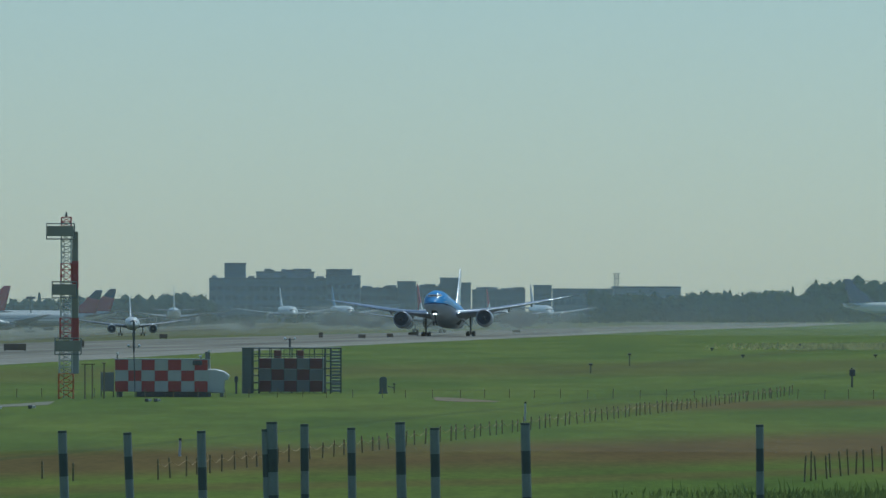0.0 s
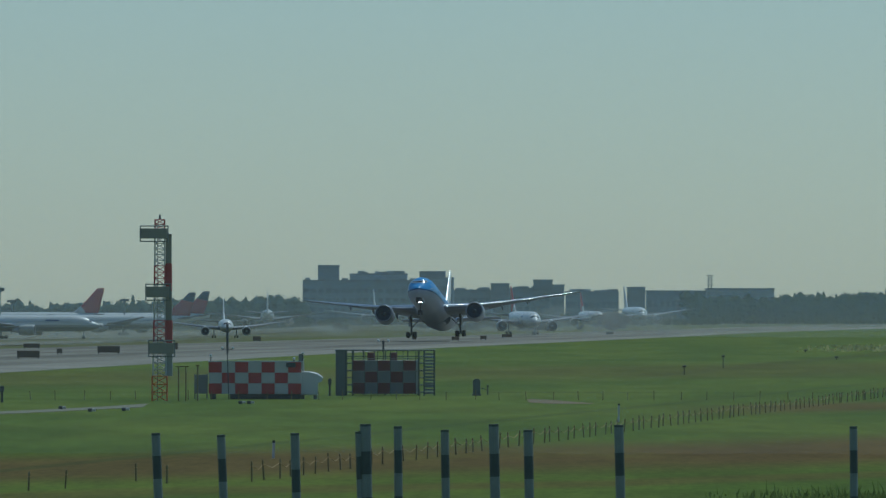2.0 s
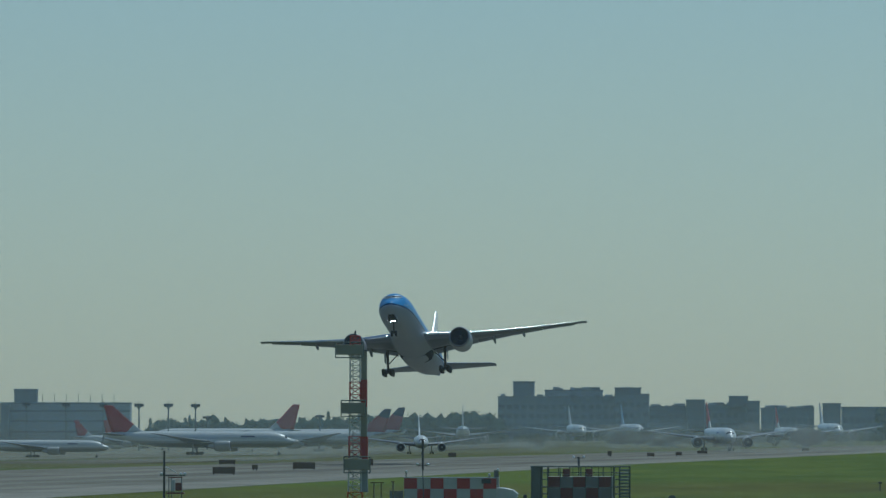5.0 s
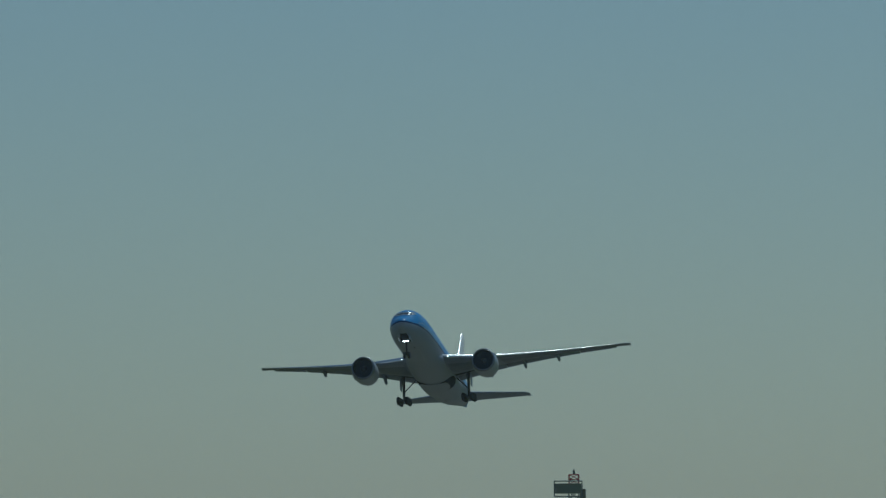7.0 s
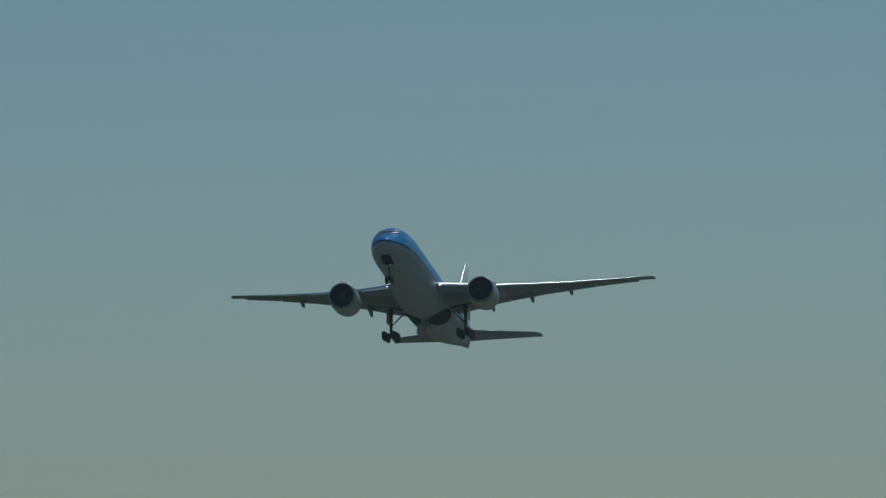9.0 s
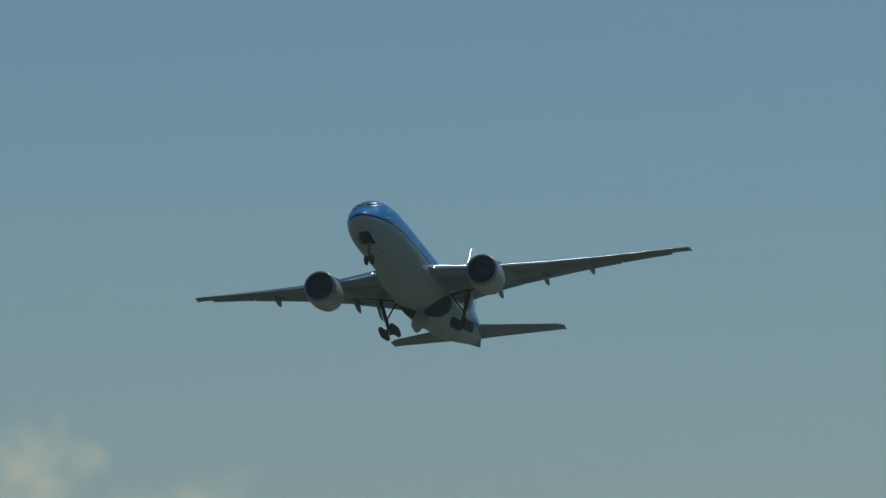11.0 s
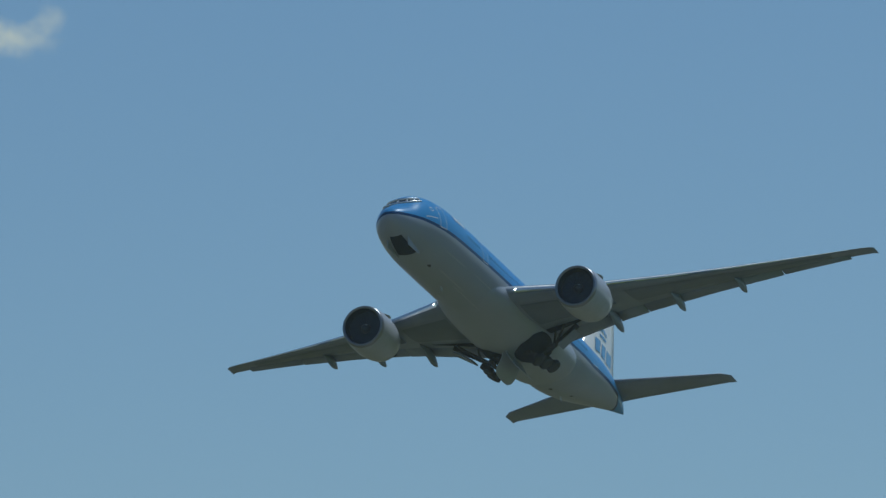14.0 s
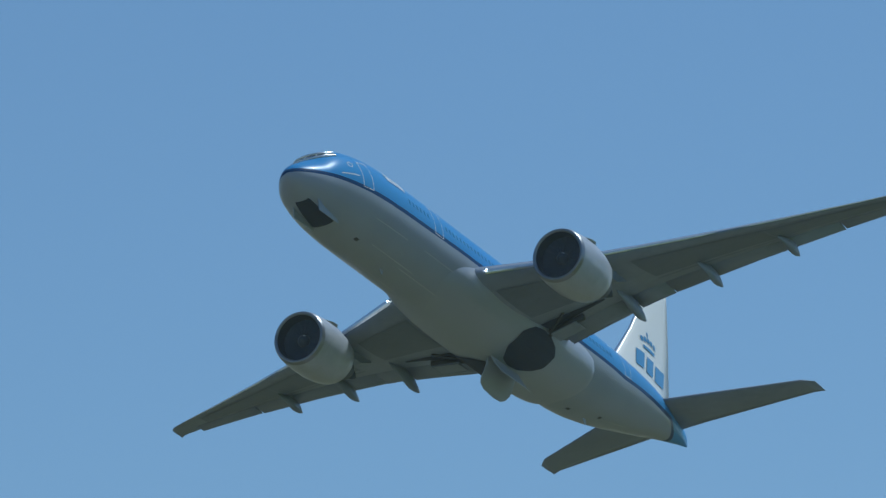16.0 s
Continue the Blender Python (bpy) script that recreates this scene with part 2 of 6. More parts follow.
def rings(bm, loops, close=True, cap=True):
    """Skins a row of closed loops of equal length."""
    vs = [[bm.verts.new(p) for p in loop] for loop in loops]
    k = len(vs[0])
    for a, b in zip(vs, vs[1:]):
        for i in range(k if close else k - 1):
            j = (i + 1) % k
            bm.faces.new((a[i], a[j], b[j], b[i]))
    if cap and close:
        bm.faces.new(vs[0])
        bm.faces.new(vs[-1])
    return vs


def between(table, s):
    """A smooth curve through rows (s, a, b, ...)."""
    if s <= table[0][0]:
        return table[0][1:]
    for k in range(len(table) - 1):
        if s <= table[k + 1][0]:
            p1, p2 = table[k], table[k + 1]
            p0 = table[max(k - 1, 0)]
            p3 = table[min(k + 2, len(table) - 1)]
            h = p2[0] - p1[0]
            u = (s - p1[0]) / h
            out = []
            for c in range(1, len(p1)):
                d1 = (p2[c] - p0[c]) / (p2[0] - p0[0]) if p2[0] > p0[0] else 0
                d2 = (p3[c] - p1[c]) / (p3[0] - p1[0]) if p3[0] > p1[0] else 0
                out.append((2 * u**3 - 3 * u**2 + 1) * p1[c] + (u**3 - 2 * u**2 + u) * h * d1 + (3 * u**2 - 2 * u**3) * p2[c] + (u**3 - u**2) * h * d2)
            return tuple(out)
    return table[-1][1:]


def polar(az, d, z=0.0):
    """The place at d metres from the camera's stand, az degrees to the left of straight ahead."""
    return Vector((-d * math.sin(radians(az)), d * math.cos(radians(az)), z))

# ---- the ground: one flat sheet of rough grass to the horizon ----
def grass_material():
    """Green turf with dry brown drifts; the grain is stretched along the line of sight to look even from the camera."""
    m = bpy.data.materials.new("airfield_grass")
    m.use_nodes = True
    n, l = m.node_tree.nodes, m.node_tree.links
    b = n["Principled BSDF"]
    co = n.new("ShaderNodeTexCoord")

    def noise_at(sx, sy, detail=4, rough=0.55, dist=0.0):
        mp = n.new("ShaderNodeMapping")
        mp.inputs["Scale"].default_value = (sx, sy, 1)
        t = n.new("ShaderNodeTexNoise")
        t.inputs["Scale"].default_value = 1
        t.inputs["Detail"].default_value = detail
        t.inputs["Roughness"].default_value = rough
        t.inputs["Distortion"].default_value = dist
        l.new(co.outputs["Object"], mp.inputs["Vector"])
        l.new(mp.outputs[0], t.inputs["Vector"])
        return t.outputs["Fac"]

    def spread(src, a, c, lo=0.0, hi=1.0):
        r = n.new("ShaderNodeMapRange")
        r.interpolation_type = "SMOOTHSTEP"
        r.inputs["From Min"].default_value, r.inputs["From Max"].default_value = a, c
        r.inputs["To Min"].default_value, r.inputs["To Max"].default_value = lo, hi
        l.new(src, r.inputs["Value"])
        return r.outputs[0]

    def mix(f, a, c):
        x = n.new("ShaderNodeMix")
        x.data_type = "RGBA"
        l.new(f, x.inputs["Factor"])
        for s, v in ((x.inputs["A"], a), (x.inputs["B"], c)):
            if isinstance(v, tuple):
                s.default_value = (*v, 1)
            else:
                l.new(v, s)
        return x.outputs["Result"]

    def op(kind, a, c):
        x = n.new("ShaderNodeMath")
        x.operation = kind
        for s, v in zip(x.inputs, (a, c)):
            if isinstance(v, (int, float)):
                s.default_value = v
            else:
                l.new(v, s)
        return x.outputs[0]

    sep = n.new("ShaderNodeSeparateXYZ")
    l.new(co.outputs["Object"], sep.inputs[0])
    # distance across the field, bent by a broad noise so that the dry drifts wander; drawn along the stake row
    bend = op("MULTIPLY", op("SUBTRACT", noise_at(0.012, 0.003, 3), 0.5), 120)
    across = op("ADD", op("ADD", sep.outputs["Y"], bend), op("MULTIPLY", sep.outputs["X"], -1.6))
    green = mix(spread(noise_at(0.05, 0.01, 5), 0.35, 0.65), (0.081, 0.118, 0.013), (0.122, 0.152, 0.019))
    drifts = None
    for y0, half, depth in ((458, 62, 0.9), (385, 14, 0.5), (1010, 150, 0.35), (628, 42, 0.8)):
        near = op("ABSOLUTE", op("SUBTRACT", across, y0), 0)
        f = op("MULTIPLY", spread(near, half, half * 0.25), depth)
        if y0 == 628:
            f = op("MULTIPLY", f, spread(sep.outputs["X"], 6, 24))
        drifts = f if drifts is None else op("MAXIMUM", drifts, f)
    patchy = spread(noise_at(0.05, 0.012, 4, 0.55), 0.2, 0.5, 0.55, 1.0)
    dry = op("MULTIPLY", op("MULTIPLY", drifts, patchy), spread(sep.outputs["X"], -24, 0, 0.9, 1.0))
    turf = mix(dry, green, (0.122, 0.076, 0.024))
    # a ditch across the field, drawn only as a darker line in the turf
    ditch = op("ABSOLUTE", op("ADD", op("SUBTRACT", sep.outputs["Y"], 613), op("MULTIPLY", op("ADD", sep.outputs["X"], op("MULTIPLY", bend, 0.02)), -7.5)), 0)
    turf = mix(op("MULTIPLY", spread(ditch, 9, 2), 0.5), turf, (0.06, 0.08, 0.02))
    # flat ground: the shaded slope of a low bank on the far side is painted dark
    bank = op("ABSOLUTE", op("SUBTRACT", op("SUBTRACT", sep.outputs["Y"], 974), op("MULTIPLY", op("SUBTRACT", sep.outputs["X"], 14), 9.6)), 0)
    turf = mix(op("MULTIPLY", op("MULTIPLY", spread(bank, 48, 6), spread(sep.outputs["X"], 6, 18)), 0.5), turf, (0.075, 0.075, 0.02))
    # poorer olive turf between the runway and the apron
    side = op("SUBTRACT", sep.outputs["X"], op("ADD", op("MULTIPLY", sep.outputs["Y"], 0.118), -273.6))
    turf = mix(op("MULTIPLY", spread(side, 5, -20), 0.85), turf, (0.125, 0.12, 0.06))
    fine = op("MULTIPLY", spread(noise_at(1.9, 0.25, 5, 0.7), 0.3, 0.7, 0.86, 1.14), spread(noise_at(0.42, 0.07, 4, 0.6), 0.3, 0.7, 0.9, 1.1))
    blotch = spread(noise_at(0.12, 0.03, 4, 0.6), 0.3, 0.7, 0.88, 1.1)
    scale = n.new("ShaderNodeVectorMath")
    scale.operation = "SCALE"
    l.new(turf, scale.inputs[0])
    l.new(op("MULTIPLY", fine, blotch), scale.inputs["Scale"])
    l.new(scale.outputs[0], b.inputs["Base Color"])
    b.inputs["Roughness"].default_value = 1.0
    b.inputs["Specular IOR Level"].default_value = 0.1
    return m


GRASS = grass_material()
CONCRETE = material("runway_concrete", (0.195, 0.182, 0.145), 0.85, 0, 0.32, 0.03, 0, 9)
ASPHALT = material("taxiway_asphalt", (0.155, 0.145, 0.11), 0.9, 0, 0.3, 0.02, 0, 20)
APRON = material("apron_concrete", (0.19, 0.182, 0.135), 0.9, 0, 0.2, 0.015, 0, 20)
SHOULDER = material("pale_shoulder", (0.26, 0.245, 0.2), 1.0, 0, 0.3, 0.03, 0, 9)
for paving in (CONCRETE, ASPHALT, APRON, SHOULDER):
    paving.node_tree.nodes["Principled BSDF"].inputs["Specular IOR Level"].default_value = 0.08
    paving.node_tree.nodes["Principled BSDF"].inputs["Roughness"].default_value = 1.0


def streaks(mat, lo, hi):
    """Rubber and patched slabs drawn out along the runway's line."""
    n, l = mat.node_tree.nodes, mat.node_tree.links
    b = n["Principled BSDF"]
    co = n.new("ShaderNodeTexCoord")
    mp = n.new("ShaderNodeMapping")
    mp.vector_type = "POINT"
    mp.inputs["Rotation"].default_value = (0, 0, radians(6.7))
    fit_scale = n.new("ShaderNodeVectorMath")
    fit_scale.operation = "MULTIPLY"
    fit_scale.inputs[1].default_value = (0.11, 0.0035, 1)
    t = n.new("ShaderNodeTexNoise")
    t.inputs["Scale"].default_value = 1
    t.inputs["Detail"].default_value = 4
    t.inputs["Roughness"].default_value = 0.6
    r = n.new("ShaderNodeMapRange")
    r.inputs["From Min"].default_value, r.inputs["From Max"].default_value = 0.35, 0.65
    r.inputs["To Min"].default_value, r.inputs["To Max"].default_value = lo, hi
    k = n.new("ShaderNodeVectorMath")
    k.operation = "SCALE"
    l.new(co.outputs["Object"], mp.inputs["Vector"])
    l.new(mp.outputs[0], fit_scale.inputs[0])
    l.new(fit_scale.outputs[0], t.inputs["Vector"])
    l.new(t.outputs["Fac"], r.inputs["Value"])
    l.new(b.inputs["Base Color"].links[0].from_socket, k.inputs[0])
    l.new(r.outputs[0], k.inputs["Scale"])
    l.new(k.outputs[0], b.inputs["Base Color"])


streaks(CONCRETE, 0.72, 1.3)
streaks(ASPHALT, 0.7, 1.3)
streaks(APRON, 0.8, 1.2)


def ramp01(a, b, v):
    u = min(max((v - a) / (b - a), 0), 1)
    return u * u * (3 - 2 * u)


def ground_height(x, y):
    """Sinks the apron beyond the runway two metres, to fit its jets to the view."""
    return -2.2 * ramp01(1500, 1950, y) * ramp01(60, 125, -x)


def ground_sheet():
    xs = [-3000, -1500, -900, -600] + list(range(-450, 330, 15)) + [500, 1000, 3000]
    ys = [-800, 0, 300, 600, 1000, 1400] + list(range(1600, 3200, 40)) + [3600, 4200, 4950]
    bm = bmesh.new()
    grid = [[bm.verts.new((x, y, ground_height(x, y))) for y in ys] for x in xs]
    for i in range(len(xs) - 1):
        for j in range(len(ys) - 1):
            bm.faces.new((grid[i][j], grid[i + 1][j], grid[i + 1][j + 1], grid[i][j + 1]))
    return bm


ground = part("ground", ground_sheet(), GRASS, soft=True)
tagged(ground, "green airfield grass with dry brown drifts", "ground", kind="structure")


def strip(name, corners, mat, z0, label, category):
    """A flat paved area with a shallow edge."""
    bm = bmesh.new()
    lo = [bm.verts.new((x, y, -0.3)) for x, y in corners]
    hi = [bm.verts.new((x, y, z0)) for x, y in corners]
    bm.faces.new(hi)
    for i in range(len(lo)):
        j = (i + 1) % len(lo)
        bm.faces.new((lo[i], lo[j], hi[j], hi[i]))
    return tagged(part(name, bm, mat), label, category, kind="structure")


def ribbon(name, left, right, mat, lift, label, category, across=16):
    """A paved area between two edges, laid over the lie of the land."""
    bm = bmesh.new()
    rows = []
    for (a, b), (c, d) in zip(zip(left, left[1:]), zip(right, right[1:])):
        for k in range(12):
            u = k / 12
            p = Vector(a).lerp(Vector(b), u)
            q = Vector(c).lerp(Vector(d), u)
            rows.append((p, q))
    rows.append((Vector(left[-1]), Vector(right[-1])))
    grid = []
    for p, q in rows:
        line = [p.lerp(q, j / across) for j in range(across + 1)]
        grid.append([bm.verts.new((v.x, v.y, ground_height(v.x, v.y) + lift)) for v in line])
    for i in range(len(grid) - 1):
        for j in range(across):
            bm.faces.new((grid[i][j], grid[i + 1][j], grid[i + 1][j + 1], grid[i][j + 1]))
    return tagged(part(name, bm, mat), label, category, kind="structure")


# the unseen stretch below y = 560 is added to bounce neutral light upwards
strip("runway", [(-205, -400), (-95, 560), (-57, 1071), (-19, 1539), (29, 2008), (67, 2415), (114, 2758), (165, 3300), (115, 3300), (52, 2758), (-92, 1539), (-215, 560), (-325, -400)], CONCRETE, 0.02, "long pale concrete runway", "runway")
strip("runway_edge", [(-95.3, 560), (-57.3, 1071), (-19.3, 1539), (28.7, 2008), (66.7, 2415), (113.7, 2758), (164.7, 3290), (148, 3290), (101, 2758), (55, 2415), (17.5, 2008), (-30, 1539), (-72, 1071), (-112, 560)], SHOULDER, 0.028, "pale concrete edge of the runway", "runway")
# its unseen stretch below y = 900 is added for the same bounce light
ribbon("taxiway", [(-560, -400), (-420, 900), (-205, 1850), (-75, 2560)], [(-470, -400), (-330, 900), (-150, 1900), (-30, 2620)], ASPHALT, 0.12, "grey asphalt taxiway beyond the runway", "taxiway")
ribbon("apron", [(-700, 2060), (-700, 3150)], [(-190, 2060), (-20, 3150)], APRON, 0.1, "wide pale concrete apron with parked airliners", "apron", 40)

# ---- airliners: local x runs forward from the nose, y to the left wing, z up from the body's axis ----
HULL = [(0, -0.85, -1.05, 0.06), (0.25, -0.4, -1.45, 0.52), (0.8, 0.0, -1.85, 1.0), (1.6, 0.42, -2.25, 1.5), (2.5, 0.9, -2.53, 1.92),
        (3.4, 1.66, -2.73, 2.23), (4.8, 2.34, -2.92, 2.58), (6.5, 2.76, -3.04, 2.86), (9, 3.03, -3.1, 3.05), (11.5, 3.1, -3.1, 3.1),
        (40, 3.1, -3.1, 3.1), (44, 3.1, -2.9, 3.06), (48, 3.08, -2.25, 2.8), (52, 3.02, -1.35, 2.35), (56, 2.9, -0.4, 1.7),
        (59.5, 2.7, 0.4, 1.0), (61.8, 2.45, 0.85, 0.45), (62.9, 2.2, 1.05, 0.12)]


def fit(s):
    """The station of a mark on the shortened body."""
    return 0.75 + s * 0.976


def hull_point(s, a, out=0.0):
    """The skin at station s; a is the angle from straight up towards the left side, in degrees."""
    top, low, w = between(HULL, s)
    h = (top - low) / 2
    a = radians(a)
    return Vector((-fit(s), (w + out) * math.sin(a), (top + low) / 2 + (h + out) * math.cos(a)))


def hull_mesh():
    bm = bmesh.new()
    marks = [0, 0.1, 0.25, 0.5, 0.8, 1.2, 1.6, 2.1, 2.6, 3.1, 3.6, 4.2, 4.8, 5.6, 6.5, 7.7, 9, 11.5] + [14 + 2 * i for i in range(14)] + [
        41 + 1.0 * i for i in range(22)] + [62.5, 62.9]
    rings(bm, [[hull_point(s, a * 7.5) for a in range(48)] for s in marks])
    return bm


def patch(quads, out=0.012, n=4):
    """Plates that lie on the skin: each quad is (s0, s1, a0, a1) or four (s, a) corners."""
    bm = bmesh.new()
    for q in quads:
        if len(q) == 4 and not isinstance(q[0], tuple):
            s0, s1, a0, a1 = q
            q = ((s0, a0), (s1, a0), (s1, a1), (s0, a1))
        grid = []
        for i in range(n + 1):
            row = []
            for j in range(n + 1):
                u, v = i / n, j / n
                s = (q[0][0] * (1 - u) + q[1][0] * u) * (1 - v) + (q[3][0] * (1 - u) + q[2][0] * u) * v
                a = (q[0][1] * (1 - u) + q[1][1] * u) * (1 - v) + (q[3][1] * (1 - u) + q[2][1] * u) * v
                row.append(bm.verts.new(hull_point(s, a, out)))
            grid.append(row)
        for i in range(n):
            for j in range(n):
                bm.faces.new((grid[i][j], grid[i + 1][j], grid[i + 1][j + 1], grid[i][j + 1]))
    return bm


FOIL = [(0, 0), (0.006, 0.016), (0.03, 0.034), (0.1, 0.055), (0.25, 0.07), (0.4, 0.07), (0.6, 0.052), (0.8, 0.026), (1, 0.002),
        (0.8, -0.014), (0.6, -0.036), (0.4, -0.052), (0.25, -0.052), (0.1, -0.04), (0.03, -0.026), (0.006, -0.012)]


def foil_loop(le, te, thick, axis="y"):
    """A wing section between a leading and a trailing edge."""
    le, te = Vector(le), Vector(te)
    c = (te - le).length
    up = Vector((0, 0, 1)) if axis == "y" else Vector((0, 1, 0))
    return [le + (te - le) * u + up * (v * c * thick / 0.12) for u, v in FOIL]


def surface(sections, mat_axis="y"):
    bm = bmesh.new()
    rings(bm, [foil_loop(a, b, t, mat_axis) for a, b, t in sections])
    return bm


# y, leading edge, trailing edge, height of the chord, thickness
WING = [(0.0, 19.8, 35.4, -1.35, 0.13), (3.1, 21.9, 35.5, -1.1, 0.13), (6.4, 24.2, 35.9, -0.5, 0.12), (9.7, 26.5, 36.4, 0.12, 0.11), (15, 30.2, 38.1, 1.26, 0.1),
        (20, 33.9, 39.8, 2.37, 0.095), (25, 37.7, 41.5, 3.46, 0.08), (28.6, 40.4, 42.7, 4.2, 0.065), (30.0, 41.5, 43.2, 4.47, 0.055), (30.4, 42.1, 43.6, 4.57, 0.04)]


def wing_at(y):
    """Leading edge, trailing edge, height and thickness at y."""
    return between(WING, y)


def rise(y):
    """How far the trailing edge is washed out above the leading edge."""
    return 0.7 * math.sin(math.pi * min(max((y - 3) / 27.4, 0), 1))


def chord_z(y, s):
    """Height of the chord at station s."""
    le, te, z, t = wing_at(y)
    return z - 0.75 * rise(y) + (1.75 * rise(y) - 0.02 * (te - le)) * (s - le) / (te - le)


def wing_mesh(side, flex=1.0):
    ys = [0, 3.1, 5, 6.4, 8, 9.7, 12, 15, 17.5, 20, 22.5, 25, 27, 28.6, 29.5, 30.0, 30.4]
    sec = []
    for y in ys:
        le, te, z, t = wing_at(y)
        z = -1.35 + (z + 1.35) * flex
        sec.append(((-le, side * y, z - 0.75 * rise(y) * flex), (-te, side * y, z - 0.02 * (te - le) + rise(y) * flex), t))
    return surface(sec)


def canoe(y, side, length, depth):
    """A fairing under the trailing edge."""
    le, te, z, t = wing_at(y)
    bm = bmesh.new()
    loops = []
    for u, r in ((0, 0.02), (0.1, 0.3), (0.3, 0.65), (0.5, 0.95), (0.68, 1.0), (0.82, 0.8), (0.93, 0.42), (1, 0.03)):
        s = te - length * 0.87 + length * u
        zc = chord_z(y, min(s, te)) - 0.12 - depth * (0.2 + 0.35 * u + 0.75 * max(u - 0.45, 0))
        loops.append([(-s, side * y + 0.26 * r * math.sin(k * math.pi / 5), zc + depth * 0.55 * r * math.cos(k * math.pi / 5)) for k in range(10)])
    rings(bm, loops)
    return bm


def wing_low(y, s):
    """Height of the wing's lower skin at station s."""
    le, te, z, t = wing_at(y)
    u = (s - le) / (te - le)
    low = [(0, 0), (0.03, -0.026), (0.1, -0.04), (0.25, -0.052), (0.4, -0.052), (0.6, -0.036), (0.8, -0.014), (1, 0.002)]
    v = next(p[1] + (q[1] - p[1]) * (u - p[0]) / (q[0] - p[0]) for p, q in zip(low, low[1:]) if u <= q[0])
    return chord_z(y, s) + v * (te - le) * t / 0.12


def flap(y0, y1, side, drop, back):
    sec = []
    for y in (y0, (y0 + y1) / 2, y1):
        le, te, z, t = wing_at(y)
        c = (te - le) * 0.15 + 0.55
        a = radians(drop)
        s0 = te - c * 0.93 + back * 0.4
        z0 = chord_z(y, s0) - 0.05
        sec.append(((-s0, side * y, z0), (-s0 - c * math.cos(a), side * y, z0 - c * math.sin(a)), 0.11))
    return surface(sec)


def spin_mesh(profile, n=32, centre=(0, 0), cap=True):
    """Turns rows (s, radius) about a line along x."""
    bm = bmesh.new()
    rings(bm, [[(-s, centre[0] + r * math.sin(2 * math.pi * k / n), centre[1] + r * math.cos(2 * math.pi * k / n)) for k in range(n)] for s, r in profile], cap=cap)
    return bm


def engine(parent, y, z, s0, k, mats, detail=True):
    """One turbofan in its nacelle; k scales it; s0 is the station of the lip."""
    cowl, lip, dark, metal = mats
    pr = [(0.9, 1.5), (0.35, 1.52), (0.08, 1.6), (0, 1.7), (0.1, 1.8), (0.5, 1.9), (1.5, 1.98), (3, 1.98), (4.0, 1.86), (4.8, 1.68), (4.8, 1.5), (4.0, 1.45)]
    nac = part("nacelle", spin_mesh([(s0 + s * k, r * k) for s, r in pr], 40, (y, z), cap=False), cowl, parent, "pale grey engine nacelle", soft=True)
    ring = [(0.32, 1.53), (0.1, 1.6), (0, 1.7), (0.09, 1.8), (0.32, 1.87)]
    part("intake_lip", spin_mesh([(s0 - 0.015 + s * k, (r + (0.006 if r > 1.65 else -0.006)) * k) for s, r in ring], 40, (y, z), cap=False), lip, nac, "polished metal intake lip", soft=True)
    part("intake_liner", spin_mesh([(s0 + 0.09 * k, 1.575 * k), (s0 + 0.35 * k, 1.5 * k), (s0 + 0.86 * k, 1.485 * k)], 40, (y, z), cap=False), LINER if detail else dark, nac, "dark intake lining", soft=True)
    part("fan", spin_mesh([(s0 + 0.86 * k, 1.5 * k), (s0 + 0.83 * k, 0.02)], 40, (y, z), cap=False), dark, nac, "dark fan disc")
    if detail:
        for i in range(22):
            a = 2 * math.pi * i / 22
            bm = bmesh.new()
            v = [bm.verts.new((-(s0 + 0.75 * k + dx), y + r * k * math.sin(a + da), z + r * k * math.cos(a + da))) for r, dx, da in
                 ((0.45, 0, -0.03), (1.48, 0.04, -0.08), (1.48, 0.14, 0.1), (0.45, 0.14, 0.12))]
            bm.faces.new(v)
            part("fan_blade", bm, FAN, nac)
    if detail:
        for turn in (-48, 48):
            sn, cs = math.sin(radians(turn)), math.cos(radians(turn))
            bm = bmesh.new()
            rings(bm, [[(-(s0 + q * k), y + r * k * sn + e * cs, z + r * k * cs - e * sn) for q, r in ((1.3, 1.94), (2.3, 2.16), (2.9, 2.18), (3.1, 1.94))] for e in (-0.02, 0.02)])
            part("strake", bm, GREY, nac, "thin grey strake")
    part("spinner", spin_mesh([(s0 + 0.3 * k, 0.01), (s0 + 0.42 * k, 0.2 * k), (s0 + 0.7 * k, 0.4 * k), (s0 + 0.9 * k, 0.46 * k)], 20, (y, z)), metal, nac, "dark grey spinner", soft=True)
    if detail:
        part("spinner_mark", spin_mesh([(s0 + 0.5 * k, 0.05), (s0 + 0.56 * k, 0.16)], 10, (y + 0.13, z + 0.16)), GREY, nac, "pale comma painted on the spinner")
    part("core_cowl", spin_mesh([(s0 + 3.8 * k, 1.15 * k), (s0 + 4.9 * k, 1.1 * k), (s0 + 6.1 * k, 0.8 * k), (s0 + 6.7 * k, 0.72 * k)], 24, (y, z)), metal, nac, soft=True)
    part("exhaust_cone", spin_mesh([(s0 + 6.9 * k, 0.5 * k), (s0 + 7.7 * k, 0.3 * k), (s0 + 8.3 * k, 0.03)], 20, (y, z)), dark, nac, soft=True)
    return nac


